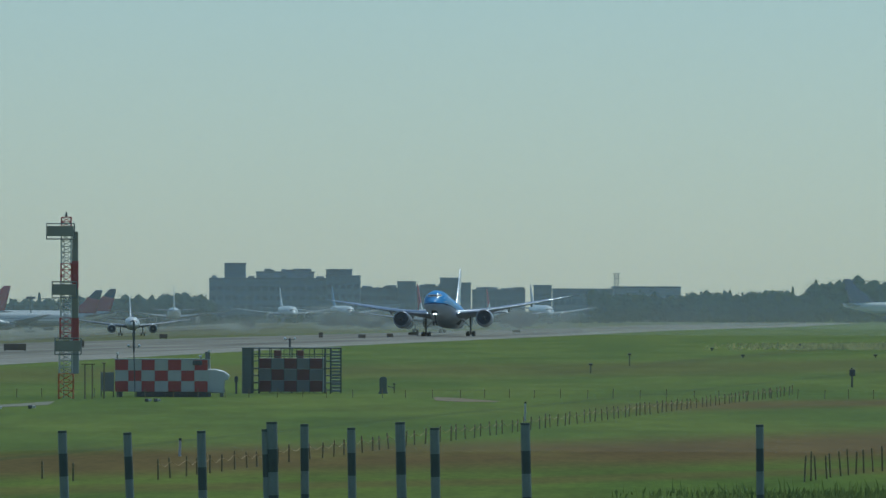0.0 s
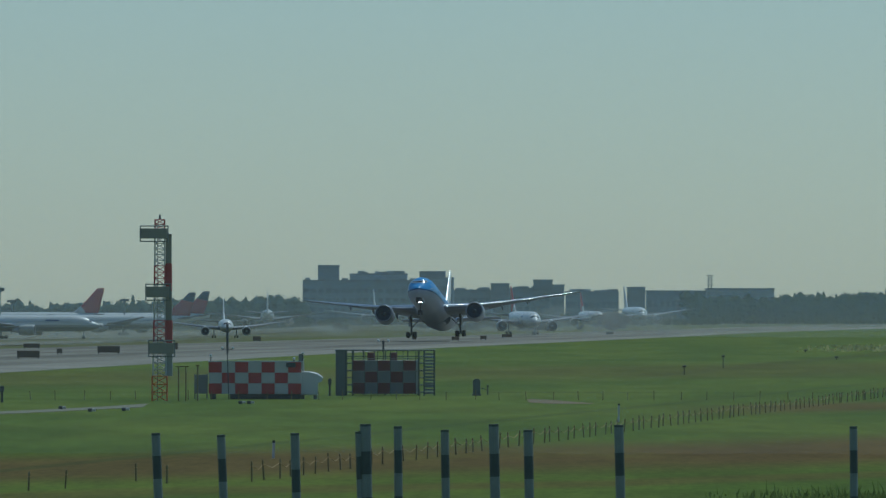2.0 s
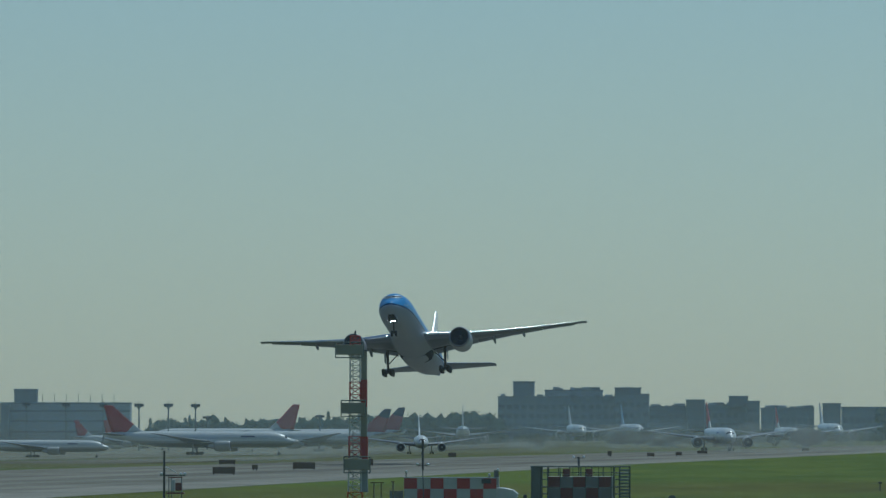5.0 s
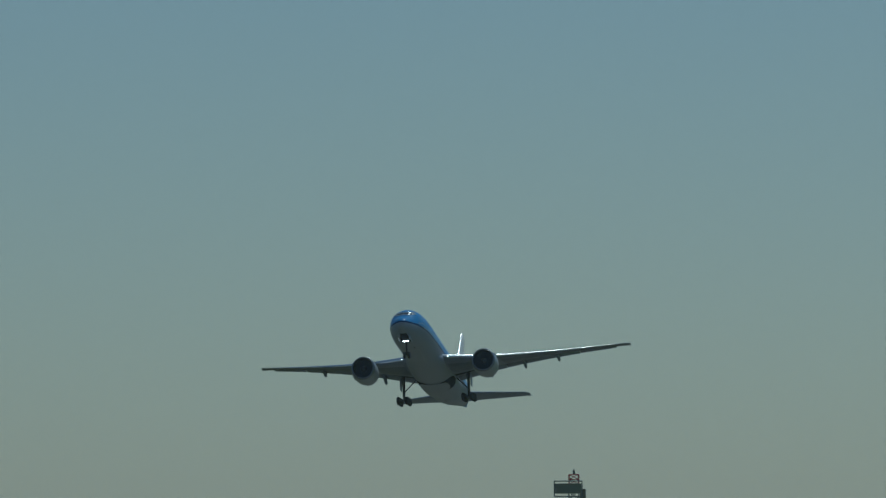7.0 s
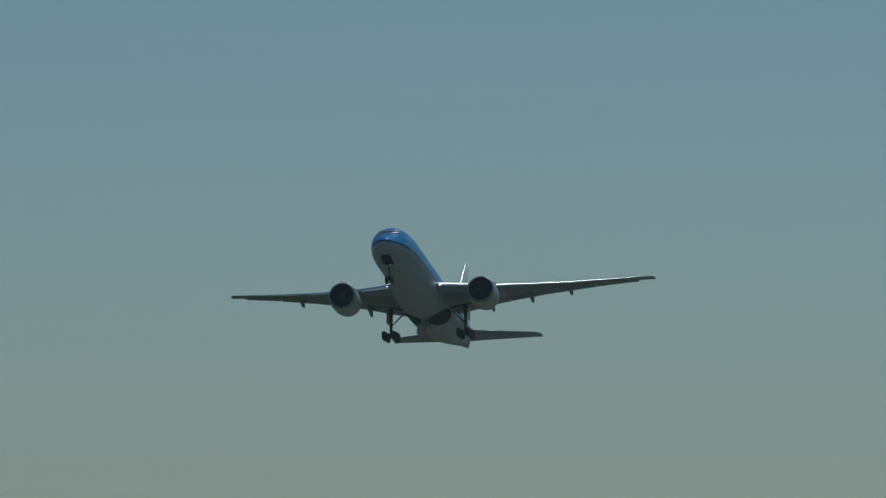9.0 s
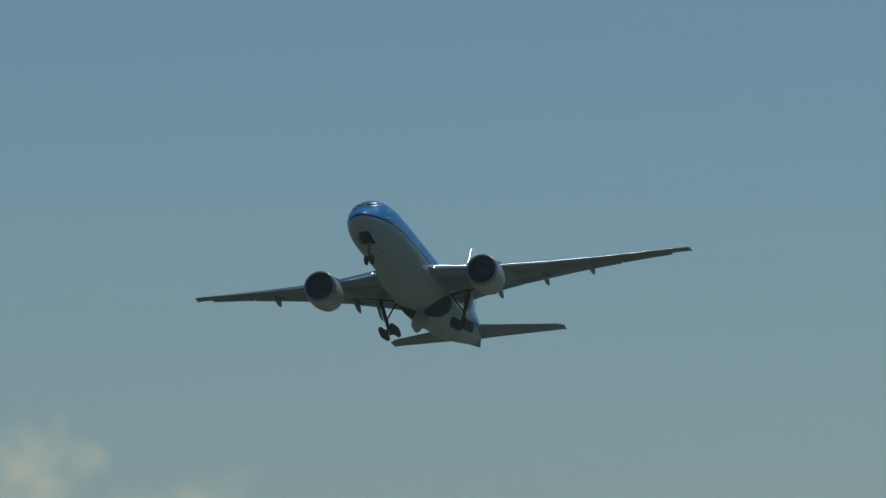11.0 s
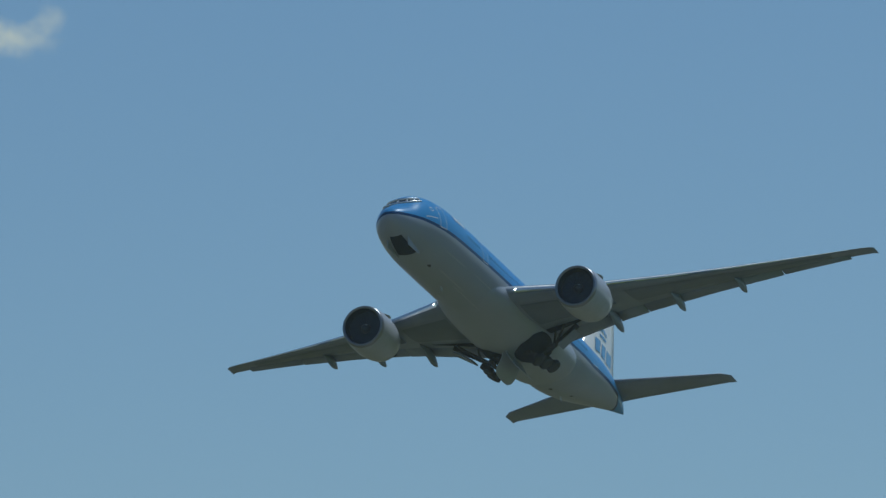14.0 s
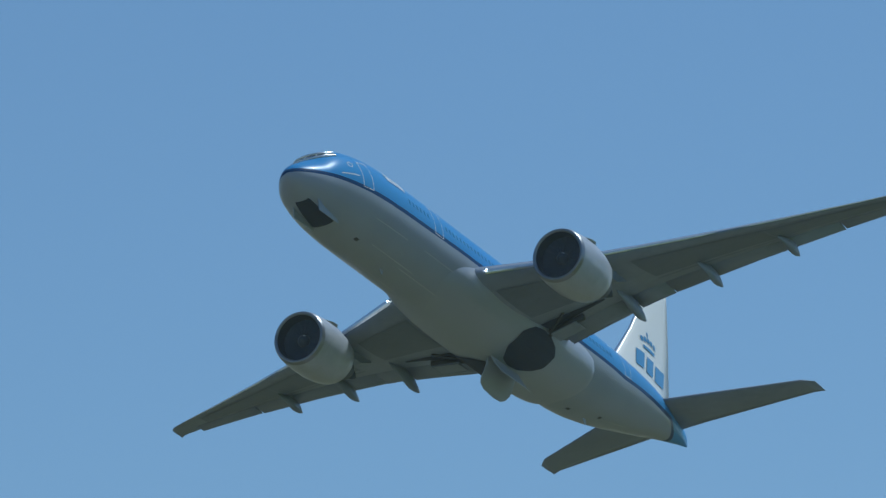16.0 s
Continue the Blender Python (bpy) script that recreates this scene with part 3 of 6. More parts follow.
def pylon(parent, y, z, s0, s1, ztop, mat):
    bm = bmesh.new()
    loops = []
    for s, w, lo, hi in ((s0, 0.05, z + 0.2, z + 0.3), (s0 + 1.2, 0.22, z, z + 0.75), (s0 + 3, 0.26, z - 0.2, ztop - 0.1), (s1 - 2, 0.24, z - 0.3, ztop), (s1, 0.06, ztop - 0.5, ztop - 0.2)):
        loops.append([(-s, y - w, lo), (-s, y + w, lo), (-s, y + w, hi), (-s, y - w, hi)])
    rings(bm, loops)
    return part("pylon", bm, mat, parent)


FIN = [(2.6, 48.2, 60.3), (3.6, 50.6, 60.6), (7.6, 55.0, 61.7), (12.3, 59.4, 62.8), (12.95, 60.1, 62.9)]


def fin_mesh():
    return surface([((-fit(a), 0, z), (-fit(b), 0, z), 0.09 if z < 12.5 else 0.05) for z, a, b in FIN], "z")


def fin_edge_mesh():
    """A bare metal strip added on the fin's leading edge to catch the sun."""
    bm = bmesh.new()
    loops = []
    for z, a, b in FIN[1:]:
        a, b = fit(a), fit(b)
        c = b - a
        loops.append([(-a - u * c + 0.02, v * c * 0.78, z) for u, v in ((0.018, 0.03), (0.004, 0.016), (-0.001, 0), (0.004, -0.016), (0.018, -0.03))])
    rings(bm, loops, close=False)
    return bm


def tailplane_mesh(side):
    return surface([((-53.7, side * 0.3, 1.45), (-60.0, side * 0.3, 1.45), 0.1), ((-55.2, side * 2.4, 1.7), (-60.5, side * 2.4, 1.7), 0.1),
                    ((-60.0, side * 10.1, 2.45), (-62.6, side * 10.1, 2.45), 0.09), ((-61.0, side * 10.8, 2.52), (-63.0, side * 10.75, 2.5), 0.05)])


BELLY_ROWS = [(16.0, 2.0, -2.6, 0.2), (18.0, 2.4, -2.9, 0.4), (20.0, 2.82, -3.12, 0.7), (22.5, 3.12, -3.32, 0.9), (26.0, 3.24, -3.46, 1.0), (30, 3.27, -3.5, 1.0), (34, 3.26, -3.5, 1.0), (37, 3.22, -3.42, 1.0),
              (39.2, 3.14, -3.28, 0.9), (40.6, 2.95, -3.1, 0.7), (41.4, 2.5, -2.8, 0.5)]


def belly_point(s, a, out=0.0):
    """The fairing's skin at station s; a in degrees from straight up towards the left."""
    w, lo, hi = between(BELLY_ROWS, s)
    sn, cs = math.sin(radians(a)), math.cos(radians(a))
    return Vector((-fit(s), (w + out) * math.copysign(abs(sn) ** 0.94, sn), (hi + lo) / 2 + ((hi - lo) / 2 + out) * math.copysign(abs(cs) ** 0.94, cs)))


def belly_mesh():
    bm = bmesh.new()
    rings(bm, [[belly_point(s, k * 7.5) for k in range(48)] for s in [16 + 0.5 * k for k in range(51)] + [41.4]])
    return bm


def slat_mesh(side):
    """The bright skin on the leading edge."""
    bm = bmesh.new()
    loops = []
    for y in (3.6, 6.4, 9.0, 10.6, 15, 20, 25, 28.6):
        le, te, z, t = wing_at(y)
        c = te - le
        loops.append([(-le - u * c + 0.015, side * y, z - 0.75 * rise(y) + (1.75 * rise(y) - 0.02 * c) * u + (v * c * t / 0.12) * 1.02) for u, v in ((0.009, 0.021), (0.005, 0.017), (0.002, 0.009), (-0.0005, 0.001), (0.003, -0.009), (0.008, -0.0145))])
    rings(bm, loops, close=False)
    return bm


def ball(c, r, n=12):
    bm = bmesh.new()
    bmesh.ops.create_uvsphere(bm, u_segments=n, v_segments=n // 2, radius=r, matrix=Matrix.Translation(c))
    return bm


def disc(c, r):
    """A round lamp that faces forward."""
    return rod((c[0] - 0.1, c[1], c[2]), (c[0], c[1], c[2]), r * 0.7, r, 16)


def face_lamp(r):
    """A lamp can whose front face alone glows."""
    bm = disc((0.12, 0, 0), r)
    bm.normal_update()
    for f in bm.faces:
        f.material_index = 1 if f.normal.x > 0.9 else 0
    return bm


HINGE = (-31.4, 0.16, -3.53)


def door_leaf(side):
    """A curved body door that closes flush with the belly; hinged along the middle, its outer corners cut off."""
    bm = bmesh.new()
    loops = []
    for s, wide in ((29.4, 30), (29.7, 36), (30.4, 40), (32.0, 42), (33.0, 41), (33.5, 36), (33.75, 28)):
        rim = [belly_point(s, 180 - side * (3 + (wide - 3) * k / 6), 0.07) for k in range(7)] + [belly_point(s, 180 - side * (3 + (wide - 3) * k / 6), 0.125) for k in range(6, -1, -1)]
        loops.append([p - Vector((HINGE[0], side * HINGE[1], HINGE[2])) for p in rim])
    rings(bm, loops)
    return bm


def blade(s, z):
    bm = bmesh.new()
    rings(bm, [[(-s, -0.02, z), (-s - 0.5, -0.02, z), (-s - 0.5, 0.02, z), (-s, 0.02, z)], [(-s - 0.25, -0.01, z - 0.4), (-s - 0.5, -0.01, z - 0.4), (-s - 0.5, 0.01, z - 0.4), (-s - 0.25, 0.01, z - 0.4)]])
    return bm


def wheel_mesh(c, r, w):
    bm = bmesh.new()
    n = 20
    loops = []
    for y, q in ((-0.5, 0.45), (-0.5, 0.85), (-0.38, 0.97), (-0.15, 1), (0.15, 1), (0.38, 0.97), (0.5, 0.85), (0.5, 0.45)):
        loops.append([(c[0] + r * q * math.cos(2 * math.pi * k / n), c[1] + w * y, c[2] + r * q * math.sin(2 * math.pi * k / n)) for k in range(n)])
    rings(bm, loops)
    return bm


def fin_patch(s0, s1, z0, z1, side, slant):
    """A mark on the side of the fin."""
    bm = bmesh.new()
    grid = []
    for i in range(5):
        row = []
        for j in range(5):
            z = z0 + (z1 - z0) * j / 4
            s = s0 + (s1 - s0) * i / 4 + slant * (z - z0)
            k = 0 if z < 3.6 else 1 if z < 7.6 else 2
            a, b = FIN[k], FIN[k + 1]
            u = (z - a[0]) / (b[0] - a[0])
            le, te = a[1] + (b[1] - a[1]) * u, a[2] + (b[2] - a[2]) * u
            c = (s - le) / (te - le)
            up = next(((p[1] + (q[1] - p[1]) * (c - p[0]) / (q[0] - p[0])) for p, q in zip(FOIL[:9], FOIL[1:9]) if p[0] <= c <= q[0]), 0)
            row.append(bm.verts.new((-fit(s), side * (max(up, 0.06 if c < 0.5 else up) * (te - le) * 0.76 + 0.03), z)))
        grid.append(row)
    for i in range(4):
        for j in range(4):
            bm.faces.new((grid[i][j], grid[i + 1][j], grid[i + 1][j + 1], grid[i][j + 1]))
    return bm


airliner = thing("airliner", "blue and white twin-engined airliner taking off from the runway", "aircraft")
fuselage = part("fuselage", hull_mesh(), AIRLINER_PAINT, airliner, "sky-blue upper body, dark stripe, pale grey belly", soft=True)
part("belly_fairing", belly_mesh(), BELLY, fuselage, "pale grey belly fairing", soft=True)
for side in (1, -1):
    w = part("wing", wing_mesh(side), WING_GREY, airliner, "long swept pale grey wing", soft=True)
    part("leading_edge", slat_mesh(side), EDGE, w, "bare metal leading edge", soft=True)
    part("flap", flap(3.6, 8.7, side, 6, 0.3), WING_GREY, w, soft=True)
    part("flaperon", flap(8.75, 11.1, side, 5, 0.2), WING_GREY, w, soft=True)
    part("flap", flap(11.15, 22.5, side, 4, 0.2), WING_GREY, w, soft=True)
    part("aileron", flap(22.6, 28.2, side, 3, 0.0), WING_GREY, w, soft=True)
    # no bay is cut: a dark sheet under the wing paints its shade
    bay = bmesh.new()
    rings(bm=bay, loops=[[Vector((-q, side * y, wing_low(y, q) - 0.05)) for q in (mid - wide, mid, mid + wide)] for y, mid, wide in ((3.3, 31.9, 0.75), (4.2, 32.0, 0.7), (5.4, 32.2, 0.5), (6.6, 32.4, 0.3), (7.6, 32.55, 0.14))], close=False)
    part("leg_bay", bay, BLACK, w, "dark patch for the shaded bay of the main leg")
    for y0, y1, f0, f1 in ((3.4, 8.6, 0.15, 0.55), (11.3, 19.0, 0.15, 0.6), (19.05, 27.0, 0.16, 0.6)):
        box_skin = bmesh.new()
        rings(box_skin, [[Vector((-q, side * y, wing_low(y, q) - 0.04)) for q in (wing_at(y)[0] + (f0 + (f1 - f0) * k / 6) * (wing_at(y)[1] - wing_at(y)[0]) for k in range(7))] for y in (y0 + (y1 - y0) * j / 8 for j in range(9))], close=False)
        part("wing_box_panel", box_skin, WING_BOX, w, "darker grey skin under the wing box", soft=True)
    for y0, y1 in ((11.2, 17.0), (17.2, 24.0)):
        seam = bmesh.new()
        rings(seam, [[Vector((-q, side * y, wing_low(y, q) - 0.045)) for q in (wing_at(y)[0] + f * (wing_at(y)[1] - wing_at(y)[0]) + d for d in (0, 0.09))] for f in (0.66,) for y in (y0, (2 * y0 + y1) / 3, (y0 + 2 * y1) / 3, y1)], close=False)
        part("spar_seam", seam, DARK, w, "dark seam along the rear spar")
    for y, ln, d in ((8.7, 4.6, 1.1), (14.0, 4.2, 1.0), (19.2, 3.7, 0.88)):
        part("flap_fairing", canoe(y, side, ln, d), WING_GREY, w, soft=True)
    le, te, z, t = wing_at(3.7)
    part("wing_lamp", ball((-le + 0.12, side * 3.75, z - 0.02), 0.055), LAMP, w, "bright landing lamp in the wing root", soft=True)
    engine(airliner, side * 9.75, -2.48, 20.35, 1.02, (NACELLE, LIP, FAN, SPINNER))
    pylon(airliner, side * 9.75, -0.9, 21.5, 31.5, 0.1, WING_GREY)
    part("tailplane", tailplane_mesh(side), WING_GREY, airliner, "swept grey tailplane", soft=True)
fin = part("tail_fin", fin_mesh(), FIN_WHITE, airliner, "white tail fin with blue marks", soft=True)
part("leading_edge", fin_edge_mesh(), EDGE, fin, "bare metal leading edge", soft=True)

# marks on the fin: four thick slanted bars under a small row of dots and a bar
for side in (1, -1):
    for s0, z0, wd, ht in ((54.3, 4.55, 1.4, 1.4), (56.15, 4.45, 1.25, 1.4), (57.8, 4.35, 1.8, 1.4)):
        part("fin_mark", fin_patch(s0, s0 + wd, z0, z0 + ht, side, 0.4), SKY_BLUE, fin, "sky-blue bar")
    part("fin_mark", fin_patch(56.3, 58.4, 6.45, 6.72, side, 0.0), SKY_BLUE, fin, "sky-blue bar")
    for s0, z0 in ((56.1, 7.0), (56.65, 7.1), (57.2, 7.12), (57.75, 7.1), (58.3, 7.0)):
        part("fin_mark", fin_patch(s0, s0 + 0.4, z0, z0 + 0.4, side, 0.0), SKY_BLUE, fin, "sky-blue dot")
    part("fin_mark", fin_patch(57.3, 57.5, 7.62, 8.0, side, 0.0), SKY_BLUE, fin, "sky-blue dot")

# flight deck windows, cabin windows, doors and titles
PANES = [((2.72, 2.5), (3.26, 2.5), (3.46, 25), (2.93, 31)), ((3.02, 34), (3.56, 28), (3.98, 42), (3.55, 51)), ((3.68, 53), (4.12, 44), (4.7, 49), (4.45, 58))]
PANES_LOW = [(2.6, 0), (2.63, 12), (2.72, 24), (2.86, 33), (3.15, 44), (3.6, 54), (4.5, 61)]
PANES_HIGH = [(3.34, 0), (3.38, 12), (3.47, 22), (3.62, 28), (4.05, 41), (4.85, 47)]
narrow = lambda marks: [(2.58 + (s - 2.58) * 0.78, a * 0.72) for s, a in marks]
PANES, PANES_LOW, PANES_HIGH = [narrow(q) for q in PANES], narrow(PANES_LOW), narrow(PANES_HIGH)
for side in (1, -1):
    for q in PANES:
        part("windscreen_pane", patch([tuple((s, side * a) for s, a in q)], 0.02), GLASS, fuselage, "dark flight deck pane")
        c = (sum(s for s, a in q) / 4, sum(a for s, a in q) / 4)
        # white paint puts the sun's glint around the panes into colour
        part("pane_surround", patch([tuple((c[0] + (s - c[0]) * 1.42, side * (c[1] + (a - c[1]) * 1.34)) for s, a in q)], 0.012), WHITE, fuselage, "white window frame painted in for the sun glint")
    # rounded metal rods added along the window edges to catch the sun
    for sill in (PANES_LOW, PANES_HIGH):
        bm = bmesh.new()
        line = [Vector(hull_point(*between([(k, s, a) for k, (s, a) in enumerate(sill)], j / 3), 0.02)) for j in range(3 * len(sill) - 2)]
        line = [Vector((p.x, side * p.y, p.z)) for p in line]
        loops = []
        for k, p in enumerate(line):
            d = (line[min(k + 1, len(line) - 1)] - line[max(k - 1, 0)]).normalized()
            u = d.cross(Vector((0, 0, 1))).normalized()
            v = d.cross(u)
            loops.append([p + (u * math.cos(q * math.pi / 8) + v * math.sin(q * math.pi / 8)) * 0.095 for q in range(16)])
        rings(bm, loops, cap=False)
        part("windscreen_frame", bm, FRAME, fuselage, "metal window frame added to catch the sun's glint", soft=True)
    for s0 in (5.75, 15.75, 30.2, 46.0):
        lines = [(s0, s0 + 0.06, 57, 98), (s0 + 1.15, s0 + 1.21, 57, 98), (s0, s0 + 1.21, 57, 58.3), (s0, s0 + 1.21, 97, 98)]
        part("cabin_door", patch([(a, b, side * c, side * d) for a, b, c, d in lines], 0.012), WHITE, fuselage, "pale outline of a cabin door")
    for s0, wd in ((9.55, 0.75), (10.5, 0.6), (11.25, 0.9)):
        part("title_bar", patch([(s0, s0 + wd, side * 50, side * 66)], 0.012), WHITE, fuselage, "white bar in place of a title")
    part("name_line", patch([(3.5, 5.4, side * 83, side * 84.6)], 0.012), WHITE, fuselage, "thin pale bar in place of a name")
    ring = [(4.75 + 0.28 * math.cos(k * math.pi / 6), 66 + 5.2 * math.sin(k * math.pi / 6)) for k in range(13)]
    part("emblem", patch([((p[0], side * p[1]), (q[0], side * q[1]), (4.75 + (q[0] - 4.75) * 0.75, side * (66 + (q[1] - 66) * 0.75)), (4.75 + (p[0] - 4.75) * 0.75, side * (66 + (p[1] - 66) * 0.75))) for p, q in zip(ring, ring[1:])], 0.014, 1), WHITE, fuselage, "small pale ring emblem")
    pane = None
    for i in range(58):
        s0 = 12.0 + 0.55 * i
        if any(abs(s0 - d - 0.6) < 0.9 for d in (15.6, 30.2)):
            continue
        if pane is None:
            first = s0
            pane = part("cabin_window", patch([(s0, s0 + 0.26, side * 76.5, side * 83)], 0.012, 2), CABIN_PANE, fuselage)
        else:
            reuse("cabin_window", pane, fuselage, Matrix.Translation((fit(first) - fit(s0), 0, 0)))
for s0, a in ((7.7, 163), (22.0, 150), (22.0, 210), (42.0, 180), (46.0, 168)):
    part("access_panel", patch([(s0, s0 + 0.5, a, a + 5)], 0.012, 2), DARK, fuselage, "small dark vent")
# thin pale streaks along the belly
for s0, s1, a in ((9.5, 15.5, 158), (14.0, 21.0, 163), (11.0, 17.0, 199), (8.0, 12.5, 128), (15.0, 24.0, 126), (46.5, 52.0, 172)):
    part("panel_seam", patch([(s0, s1, a, a + 0.95)], 0.012, 6), PALE_STREAK, fuselage, "pale streak along the belly skin")
for s0 in (13.2, 44.0):
    part("antenna_blade", blade(s0, -3.05), BELLY, fuselage)


# ---- landing gear: wells, doors and folding legs ----
# no hollow is cut: a dark patch on the skin paints the well's shade
part("nose_well", patch([(1.7, 4.8, 161, 199)], 0.015), BLACK, fuselage, "dark skin patch for the shaded nose gear well")
for side in (1, -1):
    part("nose_gear_door", box(-5.6, -2.9, side * 0.92 - 0.03, side * 0.92 + 0.03, -3.02, -2.2, 0.02), BELLY, fuselage, "open grey nose gear door")
nose_gear = thing("nose_gear", "", "", pose(-5.4, 0, -1.9))
nose_gear.parent = airliner
part("strut", rod((0, 0, 0), (0, 0, -3.15), 0.14), DARK, nose_gear, soft=True)
part("brace", rod((0, 0, -1.6), (0.9, 0, -0.5), 0.08), DARK, nose_gear)
part("lamp_bracket", box(0.1, 0.42, -0.4, 0.4, -0.98, -0.86), DARK, nose_gear)
gear_lamps = []
for side in (1, -1):
    part("wheel", wheel_mesh((0, side * 0.36, -3.15), 0.55, 0.36), RUBBER, nose_gear, soft=True)
    lamp = part("gear_lamp", face_lamp(0.2), [BLACK, LAMP], nose_gear, "bright round landing lamp")
    gear_lamps.append((lamp, side))

main_gears, body_doors = [], []
for side in (1, -1):
    # likewise a dark patch on the belly in place of a shaded hollow
    bm = bmesh.new()
    rings(bm, [[belly_point(s, 180 - side * a, 0.04) for a in (40 + w * k for k in (-1, -0.66, -0.33, 0, 0.33, 0.66, 1))] for s, w in ((29.3, 14), (29.9, 24), (30.6, 33), (31.8, 37), (33.0, 35), (34.0, 24), (34.5, 12))], close=False)
    part("main_well", bm, BLACK, fuselage, "dark skin patch for the shaded main gear well")
    gear = thing("main_gear", "", "", pose(-32.9, side * 5.3, -1.4))
    gear.parent = airliner
    part("strut", rod((0, 0, 0.5), (0, 0, -3.75), 0.26, 0.2, 12), DARK, gear, soft=True)
    part("side_brace", rod((0, 0, -2.3), (0, -side * 1.9, -0.4), 0.1), DARK, gear)
    part("drag_brace", rod((0, 0, -2.2), (1.7, 0, -0.3), 0.1), DARK, gear)
    part("torque_link", rod((0.3, 0, -1.8), (0.35, 0, -3.5), 0.07), DARK, gear)
    part("leg_door", box(-0.75, 0.75, side * 0.42, side * 0.5, -1.9, 0.1, 0.03), WING_GREY, gear, "grey leg door")
    tilt = math.tan(radians(-9))
    part("truck_beam", rod((1.65, 0, -3.75 + 1.65 * tilt), (-1.65, 0, -3.75 - 1.65 * tilt), 0.17), DARK, gear)
    for dx in (1.45, 0, -1.45):
        part("axle", rod((dx, -0.75, -3.75 + dx * tilt), (dx, 0.75, -3.75 + dx * tilt), 0.09), DARK, gear)
        for wy in (0.7, -0.7):
            part("wheel", wheel_mesh((dx, wy, -3.75 + dx * tilt), 0.66, 0.48), RUBBER, gear, soft=True)
    main_gears.append((gear, side))
    door = part("body_door", door_leaf(side), BELLY, airliner, "grey body door of the main gear")
    body_doors.append((door, side))

# ---- the glide path station beside the runway ----
SIGNAL_RED = material("signal_red", (0.4, 0.045, 0.05), 0.5, 0, 0.2, 1.5)
SIGNAL_WHITE = material("signal_white", (0.56, 0.54, 0.5), 0.5, 0, 0.12, 1.5)
ORANGE = material("signal_orange", (0.55, 0.16, 0.04), 0.55, 0, 0.2, 1.5)
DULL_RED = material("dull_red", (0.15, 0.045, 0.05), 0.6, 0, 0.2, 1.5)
PANEL_GREY = material("antenna_grey", (0.29, 0.275, 0.22), 0.5, 0, 0.12, 1.0)
FRAME_GREY = material("galvanised_frame", (0.16, 0.18, 0.18), 0.45, 0.4, 0.2, 2.0)
CAGE_GREEN = material("cage_green", (0.075, 0.1, 0.095), 0.55, 0.2, 0.2, 2.0)
MAST_WHITE = material("mast_white", (0.66, 0.64, 0.6), 0.5, 0, 0.15, 1.5)
CAGE_BLUE = material("blue_grey_panel", (0.125, 0.15, 0.145), 0.6, 0, 0.15, 1.0)
TANK_WHITE = material("tank_white", (0.6, 0.61, 0.6), 0.4, 0, 0.08, 0.8)
WOOD = material("weathered_wood", (0.24, 0.2, 0.105), 0.85, 0, 0.3, 4.0)
STRAW = material("straw_cord", (0.38, 0.27, 0.13), 0.8, 0, 0.2, 4.0)
CLEAR = material("lamp_glass", (0.7, 0.72, 0.72), 0.15, 0, 0.05, 2)


def lattice(bm, w, z0, z1, r, bays):
    h = (z1 - z0) / bays
    for sx in (-1, 1):
        for sy in (-1, 1):
            add_rod(bm, (sx * w, sy * w, z0), (sx * w, sy * w, z1), r, n=6)
    for k in range(bays):
        a, b = z0 + k * h, z0 + (k + 1) * h
        for s in (-1, 1):
            f = 1 if (k + (s > 0)) % 2 else -1
            add_rod(bm, (-f * w, s * w, a), (f * w, s * w, b), r * 0.6, n=4)
            add_rod(bm, (s * w, -f * w, a), (s * w, f * w, b), r * 0.6, n=4)
            add_rod(bm, (-w, s * w, b), (w, s * w, b), r * 0.6, n=4)
            add_rod(bm, (s * w, -w, b), (s * w, w, b), r * 0.6, n=4)


